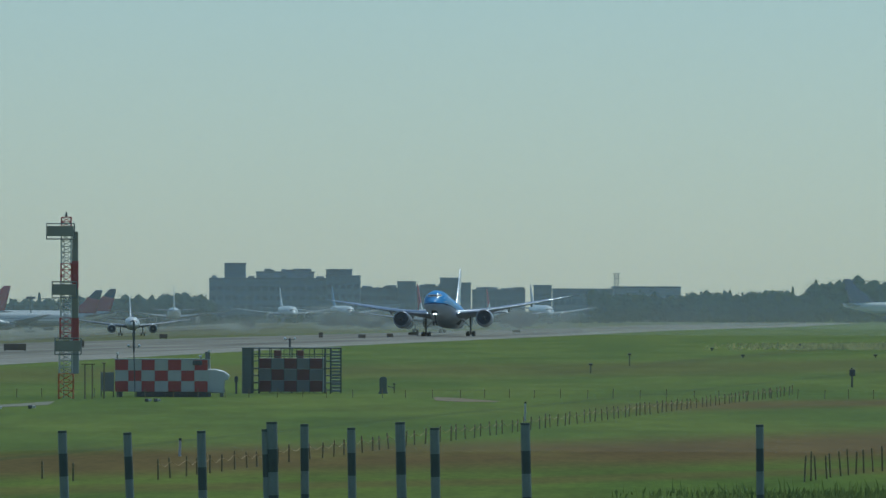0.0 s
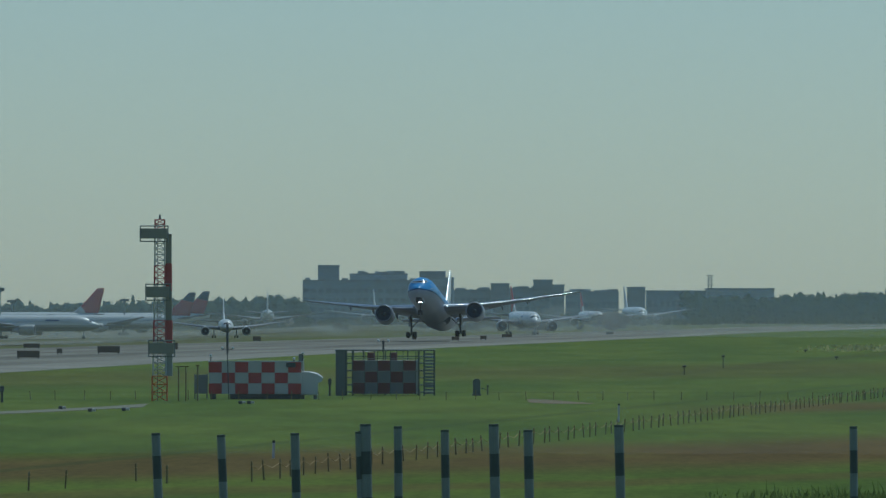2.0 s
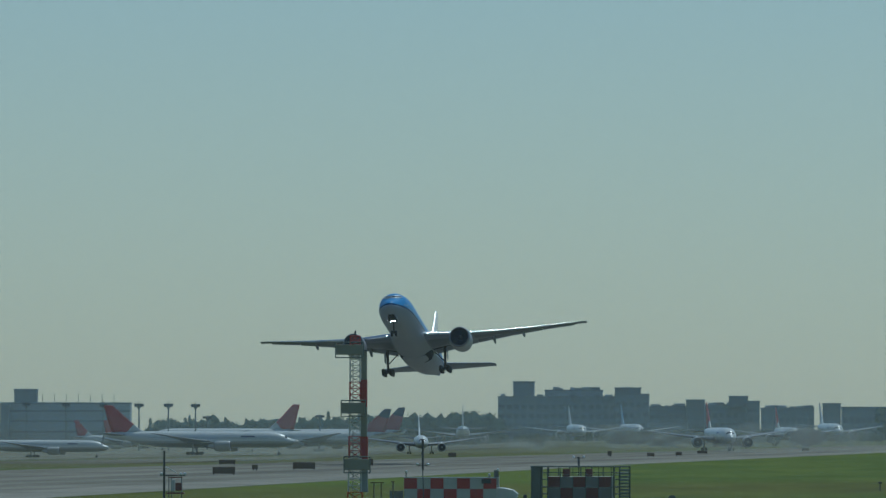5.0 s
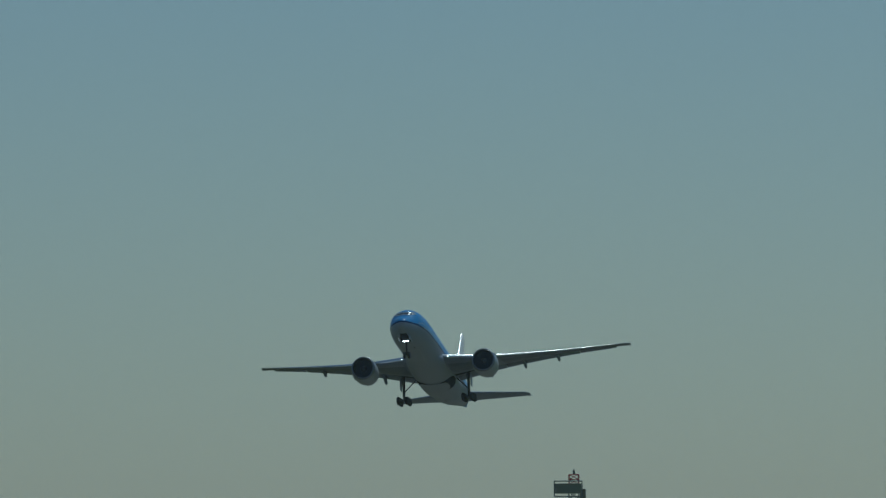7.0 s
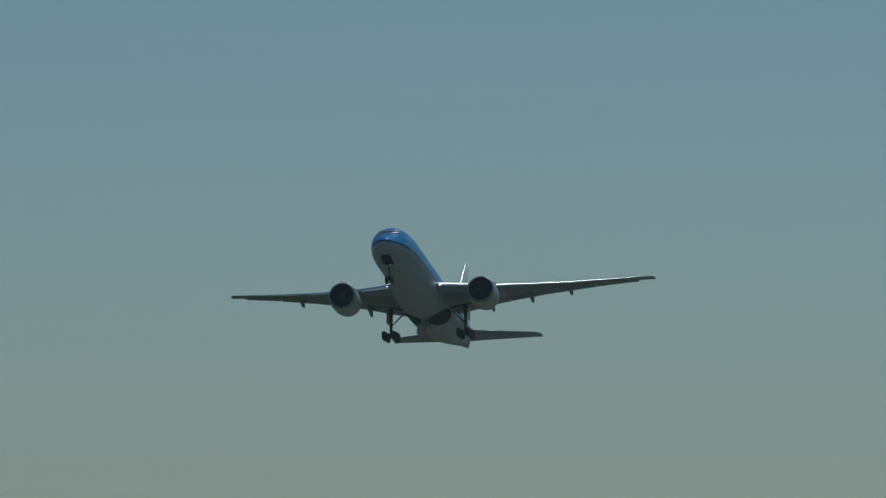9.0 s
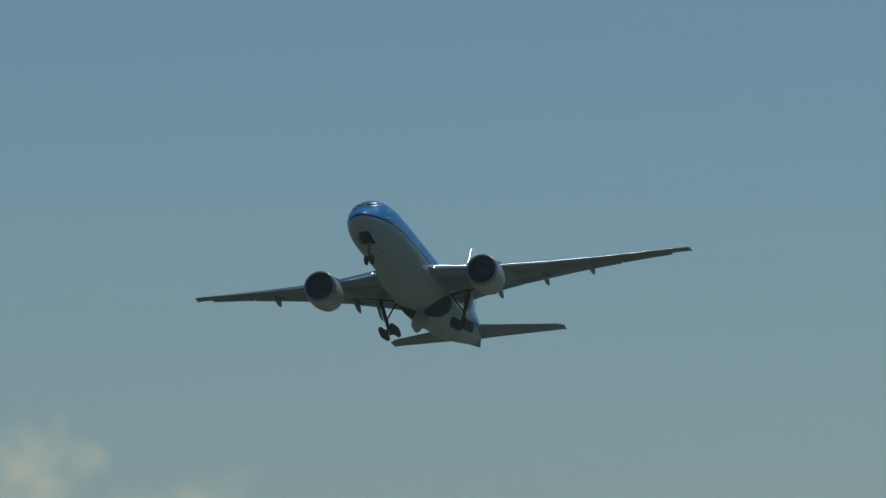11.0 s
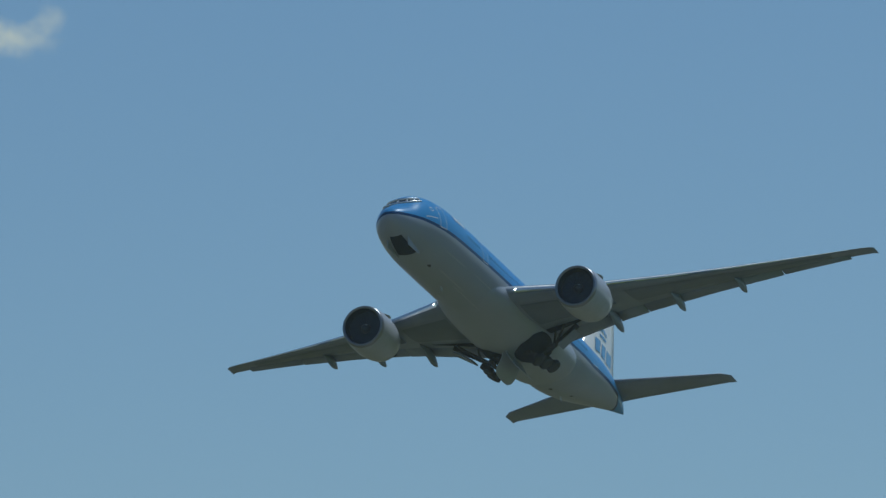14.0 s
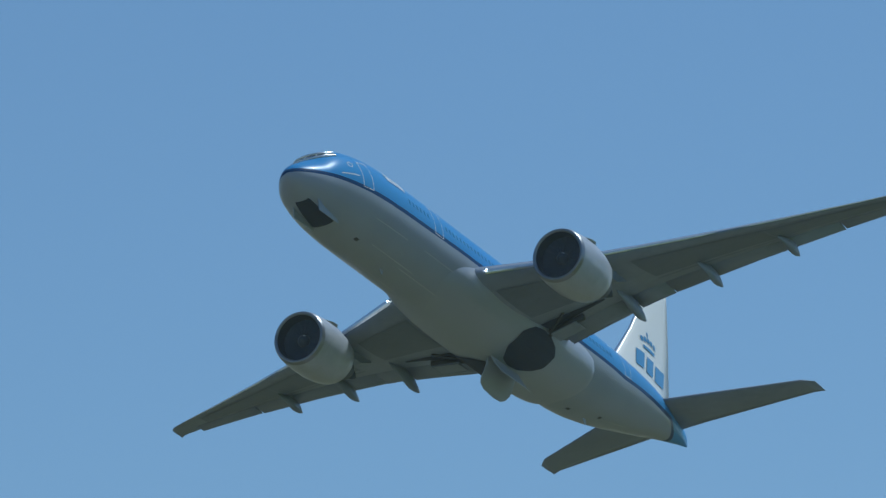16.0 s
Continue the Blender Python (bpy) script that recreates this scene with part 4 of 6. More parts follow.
def antenna_mast():
    ob = thing("antenna_mast", "tall red and white lattice mast with three grey antenna panels", "mast", Matrix.Translation(polar(2.56, 711)))
    bands = [(0, 2.1, ORANGE, 0.62, 3), (2.1, 3.8, MAST_WHITE, 0.55, 3), (3.8, 5.0, MAST_WHITE, 0.52, 2), (5.0, 6.8, SIGNAL_RED, 0.5, 3), (6.8, 9.8, MAST_WHITE, 0.46, 5),
             (9.8, 11.4, SIGNAL_RED, 0.44, 3), (11.4, 13.3, MAST_WHITE, 0.42, 4), (13.3, 14.5, MAST_WHITE, 0.42, 2), (14.5, 15.3, SIGNAL_RED, 0.4, 2)]
    for z0, z1, mat, w, bays in bands:
        bm = bmesh.new()
        lattice(bm, w, z0, z1, 0.055, bays)
        part("lattice_section", bm, mat, ob)
    for z0, z1, mat, r in ((2.1, 4.0, GREY, 0.32), (4.0, 6.8, SIGNAL_RED, 0.32), (6.8, 9.3, PANEL_GREY, 0.27), (9.3, 11.6, SIGNAL_RED, 0.27), (11.6, 14.0, PANEL_GREY, 0.24)):
        part("cable_duct", box(0.75 - r, 0.75 + r, -0.1, 0.45, z0, z1, 0.03), mat, ob)
    part("duct_cap", box(0.45, 1.0, -0.15, 0.5, 14.0, 14.08, 0.02), DARK, ob)
    for x0, x1, z0, z1 in ((-1.62, 0.72, 13.45, 14.75), (-1.15, 0.9, 8.5, 9.85), (-0.9, 1.3, 3.75, 5.1)):
        pan = part("antenna_panel", box(x0 + 0.06, x1 - 0.06, -0.9, -0.72, z0 + 0.24, z1 - 0.2, 0.03), PANEL_GREY, ob, "flat grey antenna panel")
        bm = bmesh.new()
        for z in (z0, z1):
            for y in (-1.0, -0.55):
                add_rod(bm, (x0, y, z), (x1, y, z), 0.045, n=6)
            for x in (x0, x1):
                add_rod(bm, (x, -1.0, z), (x, -0.55, z), 0.045, n=6)
        for x in (x0, x1):
            for y in (-1.0, -0.55):
                add_rod(bm, (x, y, z0), (x, y, z1), 0.045, n=6)
        part("panel_frame", bm, FRAME_GREY, pan)
    part("ladder", rod((-0.2, 0.5, 0), (-0.2, 0.45, 15), 0.03), FRAME_GREY, ob)
    part("top_lamp", rod((0, 0, 15.3), (0, 0, 15.75), 0.12, 0.05), DARK, ob, "dark lamp on the mast top")
    return ob


antenna_mast()


def chequers(ob, x0, z0, cols, rows, w, h, y, mats, name="chequer_panel"):
    for c in range(cols):
        for r in range(rows):
            part(name, box(x0 + c * w + 0.01, x0 + (c + 1) * w - 0.01, y - 0.03, y, z0 + r * h + 0.01, z0 + (r + 1) * h - 0.01, 0.008), mats[(c + r) % 2], ob)


def equipment_shelter():
    p = polar(1.913, 724)
    ob = thing("equipment_shelter", "red and white chequered equipment shelter on short feet", "shelter", Matrix.Translation(p))
    part("body", box(-3.98, 3.98, 0.0, 2.6, 0.45, 3.2, 0.04), SIGNAL_WHITE, ob)
    chequers(ob, -3.98, 0.45, 7, 3, 1.137, 0.917, 0, (SIGNAL_RED, SIGNAL_WHITE))
    for x in (-3.6, -1.9, 0.1, 2.0, 3.6):
        part("foot", box(x - 0.25, x + 0.25, 0.1, 0.6, 0, 0.45, 0.02), DARK, ob)
    # dark block added for the shade between the feet
    part("sill", box(-1.7, 3.9, 0.35, 2.4, 0.0, 0.45), DARK, ob, "dark block standing in for the shade under the floor")
    part("roof_edge", box(-4.05, 4.05, -0.06, 2.66, 3.2, 3.28, 0.02), GREY, ob)
    for x, z in ((-3.8, 3.75), (3.35, 3.5), (4.1, 3.95)):
        part("lamp_stem", rod((x, 0.3, 3.28), (x, 0.3, z - 0.1), 0.05), DARK, ob)
        part("lamp_globe", ball((x, 0.3, z), 0.12), CLEAR, ob, "small pale obstruction lamp", soft=True)
    part("vent_box", box(2.7, 3.5, -0.18, -0.03, 2.75, 3.15, 0.02), DARK, ob)
    part("vent_stack", rod((3.9, 0.6, 2.6), (3.9, 0.6, 3.9), 0.17), FRAME_GREY, ob)
    return ob


equipment_shelter()


def tank_housing():
    ob = thing("tank_housing", "white angular tank housing with an overhanging end beside the shelter", "tank", Matrix.Translation(polar(1.527, 724.5)))
    bm = bmesh.new()
    side = [(-1.05, 0.35), (0.48, 0.35), (0.52, 1.42), (0.86, 1.5), (0.95, 1.88), (0.5, 2.22), (-0.15, 2.38), (-1.05, 2.42)]
    rings(bm, [[(x * k, y, 1.35 + (z - 1.35) * k) for x, z in side] for y, k in ((0.0, 0.94), (0.08, 1.0), (1.9, 1.0), (1.98, 0.94))])
    part("shell", bm, TANK_WHITE, ob)
    part("rim", rod((0.5, 0.0, 0.4), (0.52, 0.0, 1.42), 0.05), SIGNAL_WHITE, ob)
    part("vent_stack", rod((-0.75, 0.3, 2.4), (-0.8, 0.3, 3.5), 0.11), SIGNAL_WHITE, ob, "pale vent pipe")
    for x in (-0.8, 0.3):
        part("foot", box(x - 0.15, x + 0.15, 0.2, 1.8, 0, 0.36, 0.02), FRAME_GREY, ob)
    return ob


tank_housing()

ob = thing("screen_panel", "translucent grey screen standing beside the shelter", "panel", Matrix.Translation(polar(2.29, 726)))
part("sheet", box(-0.45, 0.72, 0, 0.06, 0.45, 2.1, 0.02), material("weathered_screen", (0.3, 0.29, 0.27), 0.7, 0, 0.2, 1.0), ob)
for x in (-0.4, 0.65):
    part("post", rod((x, 0.1, 0), (x, 0.1, 2.15), 0.05), FRAME_GREY, ob)

ob = thing("cable_gantry", "dark steel posts with a short crossbar", "gantry", Matrix.Translation(polar(2.407, 711)))
for x in (-0.31, 0.31):
    part("post", rod((x, 0, 0), (x, 0, 2.9), 0.06), WOOD, ob)
part("crossbar", box(-0.6, 0.55, -0.05, 0.05, 2.86, 2.95), WOOD, ob)
ob = thing("cable_post", "single dark post beside the mast", "post", Matrix.Translation(polar(2.302, 711)))
part("shaft", rod((0, 0, 0), (0, 0, 2.95), 0.07), WOOD, ob)
part("cap", box(-0.2, 0.16, -0.1, 0.1, 2.95, 3.05, 0.02), WOOD, ob)


def wind_pole(name, label, p, h, lamp_z):
    ob = thing(name, label, "pole", Matrix.Translation(p))
    part("foot", rod((0.12, 0, 0), (0, 0, min(lamp_z, 3.9)), 0.045), DARK, ob)
    part("shaft", rod((0, 0, min(lamp_z, 3.9)), (0, 0, h), 0.09, 0.11), DARK, ob)
    part("crossarm", rod((-0.5, 0, lamp_z), (0.5, 0, lamp_z), 0.03), DARK, ob)
    for x in (-0.45, 0.45):
        part("lamp_globe", ball((x, 0, lamp_z + 0.1), 0.13), CLEAR, ob, "pale lamp", soft=True)
    return ob


wind_pole("sensor_pole", "dark sensor pole with two pale lamps", polar(2.1, 722.6), 6.55, 4.3)
wind_pole("sensor_pole", "short lamp pole with two pale lamps", polar(1.04, 757), 4.9, 4.8)


def caged_shelter():
    p = polar(1.03, 753)
    ob = thing("caged_shelter", "dark red chequered shelter inside a grey lattice cage", "shelter", Matrix.Translation(p))
    part("body", box(-2.92, 2.78, 0.9, 3.2, 0.15, 3.15, 0.03), SIGNAL_WHITE, ob)
    # chequers in darker tones than those of the other shelter
    chequers(ob, -2.92, 0.15, 5, 3, 1.14, 1.0, 0.9, (DULL_RED, material("chequer_grey", (0.22, 0.225, 0.225), 0.6, 0, 0.1, 1.0)))
    # white strip added where the sun catches the right side
    part("lit_edge", box(2.8, 2.95, 0.8, 3.2, 0.1, 3.2, 0.02), SIGNAL_WHITE, ob, "white side panel added for the sunlit right edge")
    for x in (-1.25, 0.75):
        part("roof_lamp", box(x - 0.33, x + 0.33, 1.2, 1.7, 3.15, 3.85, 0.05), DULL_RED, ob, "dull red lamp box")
    part("solid_screen", box(-4.4, -3.5, 0, 0.1, 0, 4.0, 0.02), CAGE_BLUE, ob, "solid blue-grey screen")
    part("solid_screen", box(-4.4, -4.3, 0.1, 4.0, 0, 4.0, 0.02), CAGE_BLUE, ob)
    for k, x in enumerate((-3.5, -2.9, -2.0, -1.0, 0.0, 1.0, 2.0, 3.0, 3.5, 4.4)):
        for y in (0.0, 4.0) if abs(x) > 2.8 else (4.0,):
            part("cage_post", rod((x, y, 0), (x, y, 4.05), 0.06, n=6), CAGE_GREEN, ob)
    for z in (0.3, 0.95, 1.6, 2.25, 2.9, 3.5, 4.05):
        if z > 4:
            for y in (0.0, 4.0):
                part("cage_rail", rod((-4.4, y, z), (4.4, y, z), 0.06, n=6), CAGE_GREEN, ob)
        else:
            part("cage_rail", rod((-3.5, 0, z), (-2.9, 0, z), 0.04, n=6), CAGE_GREEN, ob)
            part("cage_rail", rod((3.0, 0, z), (4.4, 0, z), 0.045, n=6), CAGE_GREEN, ob)
            part("cage_rail", rod((-4.4, 4, z), (4.4, 4, z), 0.04, n=6), CAGE_GREEN, ob)
    louvre = material("pale_louvre", (0.2, 0.225, 0.22), 0.6, 0.1, 0.2, 2.0)
    for k in range(13):
        part("louvre", box(3.6, 4.34, -0.05, 0.0, 0.15 + 0.29 * k, 0.33 + 0.29 * k, 0.01), louvre, ob)
    for k in range(6):
        part("cage_post", rod((-2.92 + 1.14 * k, -0.02, 0), (-2.92 + 1.14 * k, -0.02, 4.05), 0.035, n=6), CAGE_GREEN, ob)
    for z in (2.2, 3.3):
        part("cage_rail", rod((-3.5, -0.02, z), (3.5, -0.02, z), 0.03, n=6), CAGE_GREEN, ob)
    for x in (-4.4, -2.0, 0.0, 2.0, 4.4):
        part("roof_beam", rod((x, 0, 4.05), (x, 4, 4.05), 0.05, n=6), CAGE_GREEN, ob)
    return ob


caged_shelter()

ob = thing("cable_cabinet", "blue-grey cable cabinet with a rounded top on the grass", "cabinet", Matrix.Translation(polar(0.405, 754)))
bm = bmesh.new()
rings(bm, [[(x, y, z) for x, z in [(-0.33, 0), (0.33, 0), (0.33, 1.3), (0.25, 1.43), (0.1, 1.5), (-0.1, 1.5), (-0.25, 1.43), (-0.33, 1.3)]] for y in (0, 0.5)])
part("case", bm, CAGE_BLUE, ob)
part("plinth", box(-0.42, 0.42, -0.08, 0.58, 0, 0.14, 0.02), FRAME_GREY, ob)
part("door", box(-0.26, 0.26, -0.02, 0.0, 0.25, 1.25), CAGE_BLUE, ob)
ob = thing("stake_light", "small dark light on a bent stem in the grass", "light", Matrix.Translation(polar(0.33, 760)))
part("stem", rod((0, 0, 0), (0, 0, 0.75), 0.05), DARK, ob)
part("arm", rod((0, 0, 0.45), (-0.6, 0, 0.62), 0.035), DARK, ob)
part("head", ball((0, 0, 0.8), 0.11), DARK, ob)
ob = thing("marker_post", "slim dark marker post near the cage", "post", Matrix.Translation(polar(1.404, 752)))
part("shaft", box(-0.09, 0.09, -0.05, 0.05, 0, 1.55, 0.02), DARK, ob)
part("head", box(-0.16, 0.16, -0.08, 0.08, 1.0, 1.5, 0.03), DARK, ob)


# ---- weather station on the concrete path ----
def weather_station():
    ob = thing("weather_station", "dark pole frame with lamps and a red box by a path", "instrument", Matrix.Translation(polar(3.857, 631)))
    part("mast", rod((0, 0, 0), (0, 0, 5.9), 0.1, 0.08), DARK, ob)
    part("boom", rod((-0.3, 0, 4.05), (1.6, 0, 4.05), 0.05), DARK, ob)
    for x in (-0.2, 1.25, 1.55):
        part("lamp_globe", ball((x, 0, 4.15), 0.12), CLEAR, ob, "pale lamp", soft=True)
    for x, y in ((0.35, 0.0), (0.55, 0.3), (1.3, 0.0), (1.3, 0.3)):
        part("frame_post", rod((x, y, 0), (x, y, 4.0), 0.035), FRAME_GREY, ob)
    part("upper_frame", box(0.3, 1.35, -0.05, 0.35, 3.86, 3.94), DULL_RED, ob)
    part("instrument_box", box(0.85, 1.32, -0.2, 0.25, 2.9, 3.5, 0.03), DULL_RED, ob, "dull red box")
    part("instrument_box", box(0.5, 0.8, -0.1, 0.25, 2.85, 3.7, 0.03), SIGNAL_WHITE, ob, "pale box")
    part("platform", box(0.2, 1.5, -0.4, 0.4, 2.66, 2.78), DULL_RED, ob)
    part("cabinet", box(0.92, 1.48, -0.3, 0.3, 0.45, 1.7, 0.03), DARK, ob, "dark cabinet")
    part("cabinet", box(0.28, 0.9, -0.2, 0.3, 0.75, 1.6, 0.03), PANEL_GREY, ob, "pale grey cabinet")
    part("foot_box", box(0.4, 0.72, -0.4, 0.0, 0, 0.35, 0.03), DULL_RED, ob)
    part("cable", rod((0.1, 0, 4.7), (0.9, 0, 4.25), 0.03), CLEAR, ob)
    return ob


weather_station()
ob = thing("junction_box", "small orange box on the grass", "box", Matrix.Translation(polar(4.09, 640)))
part("case", box(-0.2, 0.2, -0.15, 0.15, 0.1, 0.5, 0.03), ORANGE, ob)
part("leg", rod((0, 0, 0), (0, 0, 0.1), 0.06), DARK, ob)
ob = thing("marker_post", "slim dark marker post on the mown grass", "post", Matrix.Translation(polar(3.63, 700)))
part("shaft", box(-0.1, 0.1, -0.05, 0.05, 0, 1.4, 0.02), DARK, ob)
part("head", box(-0.17, 0.17, -0.08, 0.08, 0.9, 1.35, 0.03), DARK, ob)

PATH = material("path_concrete", (0.165, 0.155, 0.1), 0.9, 0, 0.12, 0.3)
strip("path", [(-41.6, 620), (-38, 632), (-33.6, 655), (-31.2, 667), (-31.8, 690), (-34, 672), (-38.2, 650), (-42, 634)], PATH, 0.03, "narrow pale concrete path through the grass", "path")

strip("dirt_patch", [(-0.6, 702), (1.4, 694), (4.2, 692), (4.8, 697), (3.0, 708), (1.0, 722), (-0.8, 726)], material("bare_earth", (0.16, 0.115, 0.055), 0.95, 0, 0.2, 0.2), 0.012, "bare pale earth in the grass", "ground")
# low ground lights
first = None
for az, d in ((3.02, 640), (2.79, 645), (3.22, 655), (2.0, 690), (1.94, 690)):
    m = Matrix.Translation(polar(az, d))
    if first is None:
        first = thing("ground_light", "low white ground light with a dark hood", "light", m, "lights along the path")
        part("lens", box(0, 0.28, -0.15, 0.15, 0.04, 0.24, 0.03), SIGNAL_WHITE, first)
        part("hood", box(-0.3, 0, -0.18, 0.18, 0.0, 0.26, 0.03), DARK, first)
    else:
        copy_thing(first, m)

# ---- rows of wooden stakes ----
rng = random.Random(5)
first = None
spots = []
for k in range(92):
    u = k / 91
    d = 390 + 357 * u
    az = 1.93 + (-2.37 - 1.93) * ((1 - 390 / d) / (1 - 390 / 747.0)) + rng.uniform(-0.012, 0.012)
    spots.append((az, d + rng.uniform(-0.6, 0.6), rng.uniform(0.8, 0.98), "stakes of the long row"))
for k in range(11):
    u = k / 10
    spots.append((-2.44 - 0.54 * u + rng.uniform(-0.02, 0.02), 388 + 26 * u, rng.uniform(1.05, 1.4), "stakes of the short row"))
for az, d in ((2.51, 387), (3.2, 376), (3.45, 372), (2.72, 392)):
    spots.append((az, d, 0.85, "stakes of the long row"))
for az, d, h, group in spots:
    m = Matrix.Translation(polar(az, d)) @ pose(0, 0, 0, rng.uniform(-4, 4), rng.uniform(-5, 5), rng.uniform(0, 90))
    if first is None:
        first = thing("stake", "short weathered wooden stake in the grass", "stake", m, group)
        part("shaft", box(-0.034, 0.034, -0.034, 0.034, -0.1, 0.9, 0.008), WOOD, first)
        part("tip", rod((0, 0, 0.9), (0, 0, 0.97), 0.055, 0.02, 6), WOOD, first)
        part("tie", box(-0.042, 0.042, -0.042, 0.042, 0.68, 0.75), STRAW, first, "faded straw-coloured tie")
    else:
        first_copy = copy_thing(first, m)
        first_copy.scale = (1, 1, h / 0.97)
        first_copy["group"] = group

# ---- low wire fence across the field ----
fence = thing("wire_fence", "low wire fence on thin dark posts across the grass", "fence", Matrix())
line = [polar(4.32 - 0.177 * k + rng.uniform(-0.015, 0.015), 719 + rng.uniform(-1, 1)) for k in range(42)]
for p in line:
    top = p + Vector((rng.uniform(-0.05, 0.05), 0, rng.uniform(0.68, 0.86)))
    part("post", rod(p - Vector((0, 0, 0.05)), top, 0.034, n=6), WOOD, fence)
for z in (0.36, 0.66):
    bm = bmesh.new()
    for p, q in zip(line, line[1:]):
        add_rod(bm, p + Vector((0, 0, z)), q + Vector((0, 0, z)), 0.004, n=4)
    part("wire", bm, DARK, fence)

bm = bmesh.new()
for (az, d, h, _), (az2, d2, h2, _) in zip(spots[:91], spots[1:92]):
    p, q = polar(az, d, h * 0.78), polar(az2, d2, h2 * 0.78)
    mid = (p + q) / 2 - Vector((0, 0, 0.22))
    add_rod(bm, p, mid, 0.014, n=4)
    add_rod(bm, mid, q, 0.014, n=4)
tagged(part("cord", bm, STRAW), "straw-coloured cord slung slackly between the stakes", "cord")
for az, d, h, label in ((1.787, 449, 0.95, "white wooden marker stake in the grass"), (-0.559, 585, 1.3, "tall pale marker stake in the grass")):
    ob = thing("marker_stake", label, "stake", Matrix.Translation(polar(az, d)) @ pose(0, 0, 0, 0, 1.5, 0))
    part("shaft", box(-0.07, 0.07, -0.04, 0.04, -0.1, h, 0.01), MAST_WHITE, ob)
    part("cap", box(-0.075, 0.075, -0.045, 0.045, h - 0.12, h + 0.01), DARK, ob)
ob = thing("field_light", "dark elevated light on a post in the far grass", "light", Matrix.Translation(polar(-2.781, 817)))
part("post", rod((0, 0, 0), (0, 0, 1.9), 0.09), DARK, ob)
part("head", box(-0.25, 0.3, -0.15, 0.15, 1.1, 1.75, 0.05), DARK, ob)

first = None
for az, d, h in ((-1.006, 974, 1.1), (-1.27, 1076, 1.65)):
    ob = thing("elevated_light", "dark elevated light on a thin stem in the far grass", "light", Matrix.Translation(polar(az, d)))
    part("stem", rod((0, 0, 0), (0, 0, h - 0.2), 0.06), DARK, ob)
    part("head", box(-0.22, 0.22, -0.2, 0.2, h - 0.22, h, 0.05), DARK, ob)
for az, d in ((-2.04, 1240), (-2.94, 1250), (-1.83, 1420), (-2.43, 1560)):
    m = Matrix.Translation(polar(az, d))
    if first is None:
        first = thing("runway_light", "small dark elevated light on the grass", "light", m, "lights in the far grass")
        part("stem", rod((0, 0, 0), (0, 0, 0.35), 0.1), DARK, first)
        part("hood", box(-0.3, 0.3, -0.25, 0.25, 0.3, 0.5, 0.05), DARK, first)
    else:
        copy_thing(first, m)

# ---- tall banded poles in the foreground ----
POLE_WHITE = material("pole_white", (0.265, 0.28, 0.255), 0.6, 0, 0.15, 3.0, 0.2)
POLE_DARK = material("pole_dark", (0.105, 0.115, 0.105), 0.6, 0, 0.2, 3.0, 0.2)
BAND = 0.545


def banded_poles():
    for px, top, width, first_dark, lean in ((2.605, 763, 16, 36, 2.3), (2.165, 766, 15, 38, 2.5), (1.655, 763, 16, 60, 1.6), (1.222, 760, 13, 40, 1.8), (1.172, 747, 20, 44, 1.3), (0.945, 751, 15, 38, 0.6),
                                             (0.63, 757, 15, 40, 1.0), (0.3, 747, 18, 48, 1.4), (0.065, 757, 17, 42, 1.2), (-0.55, 748, 17, 45, 1.5), (-2.15, 750, 14, 38, 0.6)):
        h = EYE_HEIGHT - (top - 533) * 0.01343
        r = width * 0.01343 / 2
        ob = thing("banded_pole", "leaning pole banded in dark and pale grey paint", "pole", Matrix.Translation(polar(px, 200) + Vector((0.12 * lean, 0, 0))) @ pose(0, 0, 0, 0, -lean, 0), "banded poles in the foreground")
        z = h
        k = 0
        while z > 0:
            step = 0.06 if k == 0 else (first_dark * 0.01343 if k == 1 else BAND)
            part("band", rod((0, 0, max(z - step, 0)), (0, 0, z - 0.003), r, n=14), POLE_DARK if k % 2 == 0 else POLE_WHITE, ob)
            z -= step
            k += 1


banded_poles()

# ---- parked and taxiing airliners on the apron ----
# shade on the lower half of the white bodies is put into the paint
JET_SHADED_WHITE = livery("jet_shaded_white", (0.68, 0.68, 0.63), (0.44, 0.44, 0.4), (0.28, 0.28, 0.25), -0.6, 0.8, 90, 0.05)
JET_WING = material("jet_wing_grey", (0.17, 0.185, 0.2), 0.5, 0, 0.1, 0.3)
TAIL_RED = material("tail_red", (0.45, 0.05, 0.06), 0.4, 0, 0.1, 0.3)
JET_PANE = material("jet_windscreen", (0.08, 0.09, 0.1), 0.25, 0, 0.1, 1)
TAIL_NAVY = material("tail_navy", (0.05, 0.07, 0.18), 0.4, 0, 0.1, 0.3)
TAIL_WINE = material("tail_wine", (0.36, 0.04, 0.06), 0.4, 0, 0.1, 0.3)


def two_tone(mat, other, lean, rise, edge):
    """Gives a fin a second colour past a slanted line; the fin's local x runs forward, z up."""
    n, l = mat.node_tree.nodes, mat.node_tree.links
    b = n["Principled BSDF"]
    co = n.new("ShaderNodeTexCoord")
    dot = n.new("ShaderNodeVectorMath")
    dot.operation = "DOT_PRODUCT"
    dot.inputs[1].default_value = (lean, 0, rise)
    l.new(co.outputs["Object"], dot.inputs[0])
    step = n.new("ShaderNodeMath")
    step.operation = "GREATER_THAN"
    step.inputs[1].default_value = edge
    l.new(dot.outputs["Value"], step.inputs[0])
    mx = n.new("ShaderNodeMix")
    mx.data_type = "RGBA"
    l.new(step.outputs[0], mx.inputs["Factor"])
    l.new(b.inputs["Base Color"].links[0].from_socket, mx.inputs["A"])
    mx.inputs["B"].default_value = (*other, 1)
    l.new(mx.outputs["Result"], b.inputs["Base Color"])


two_tone(TAIL_RED, (0.68, 0.68, 0.64), 1.0, -0.75, -56.8)
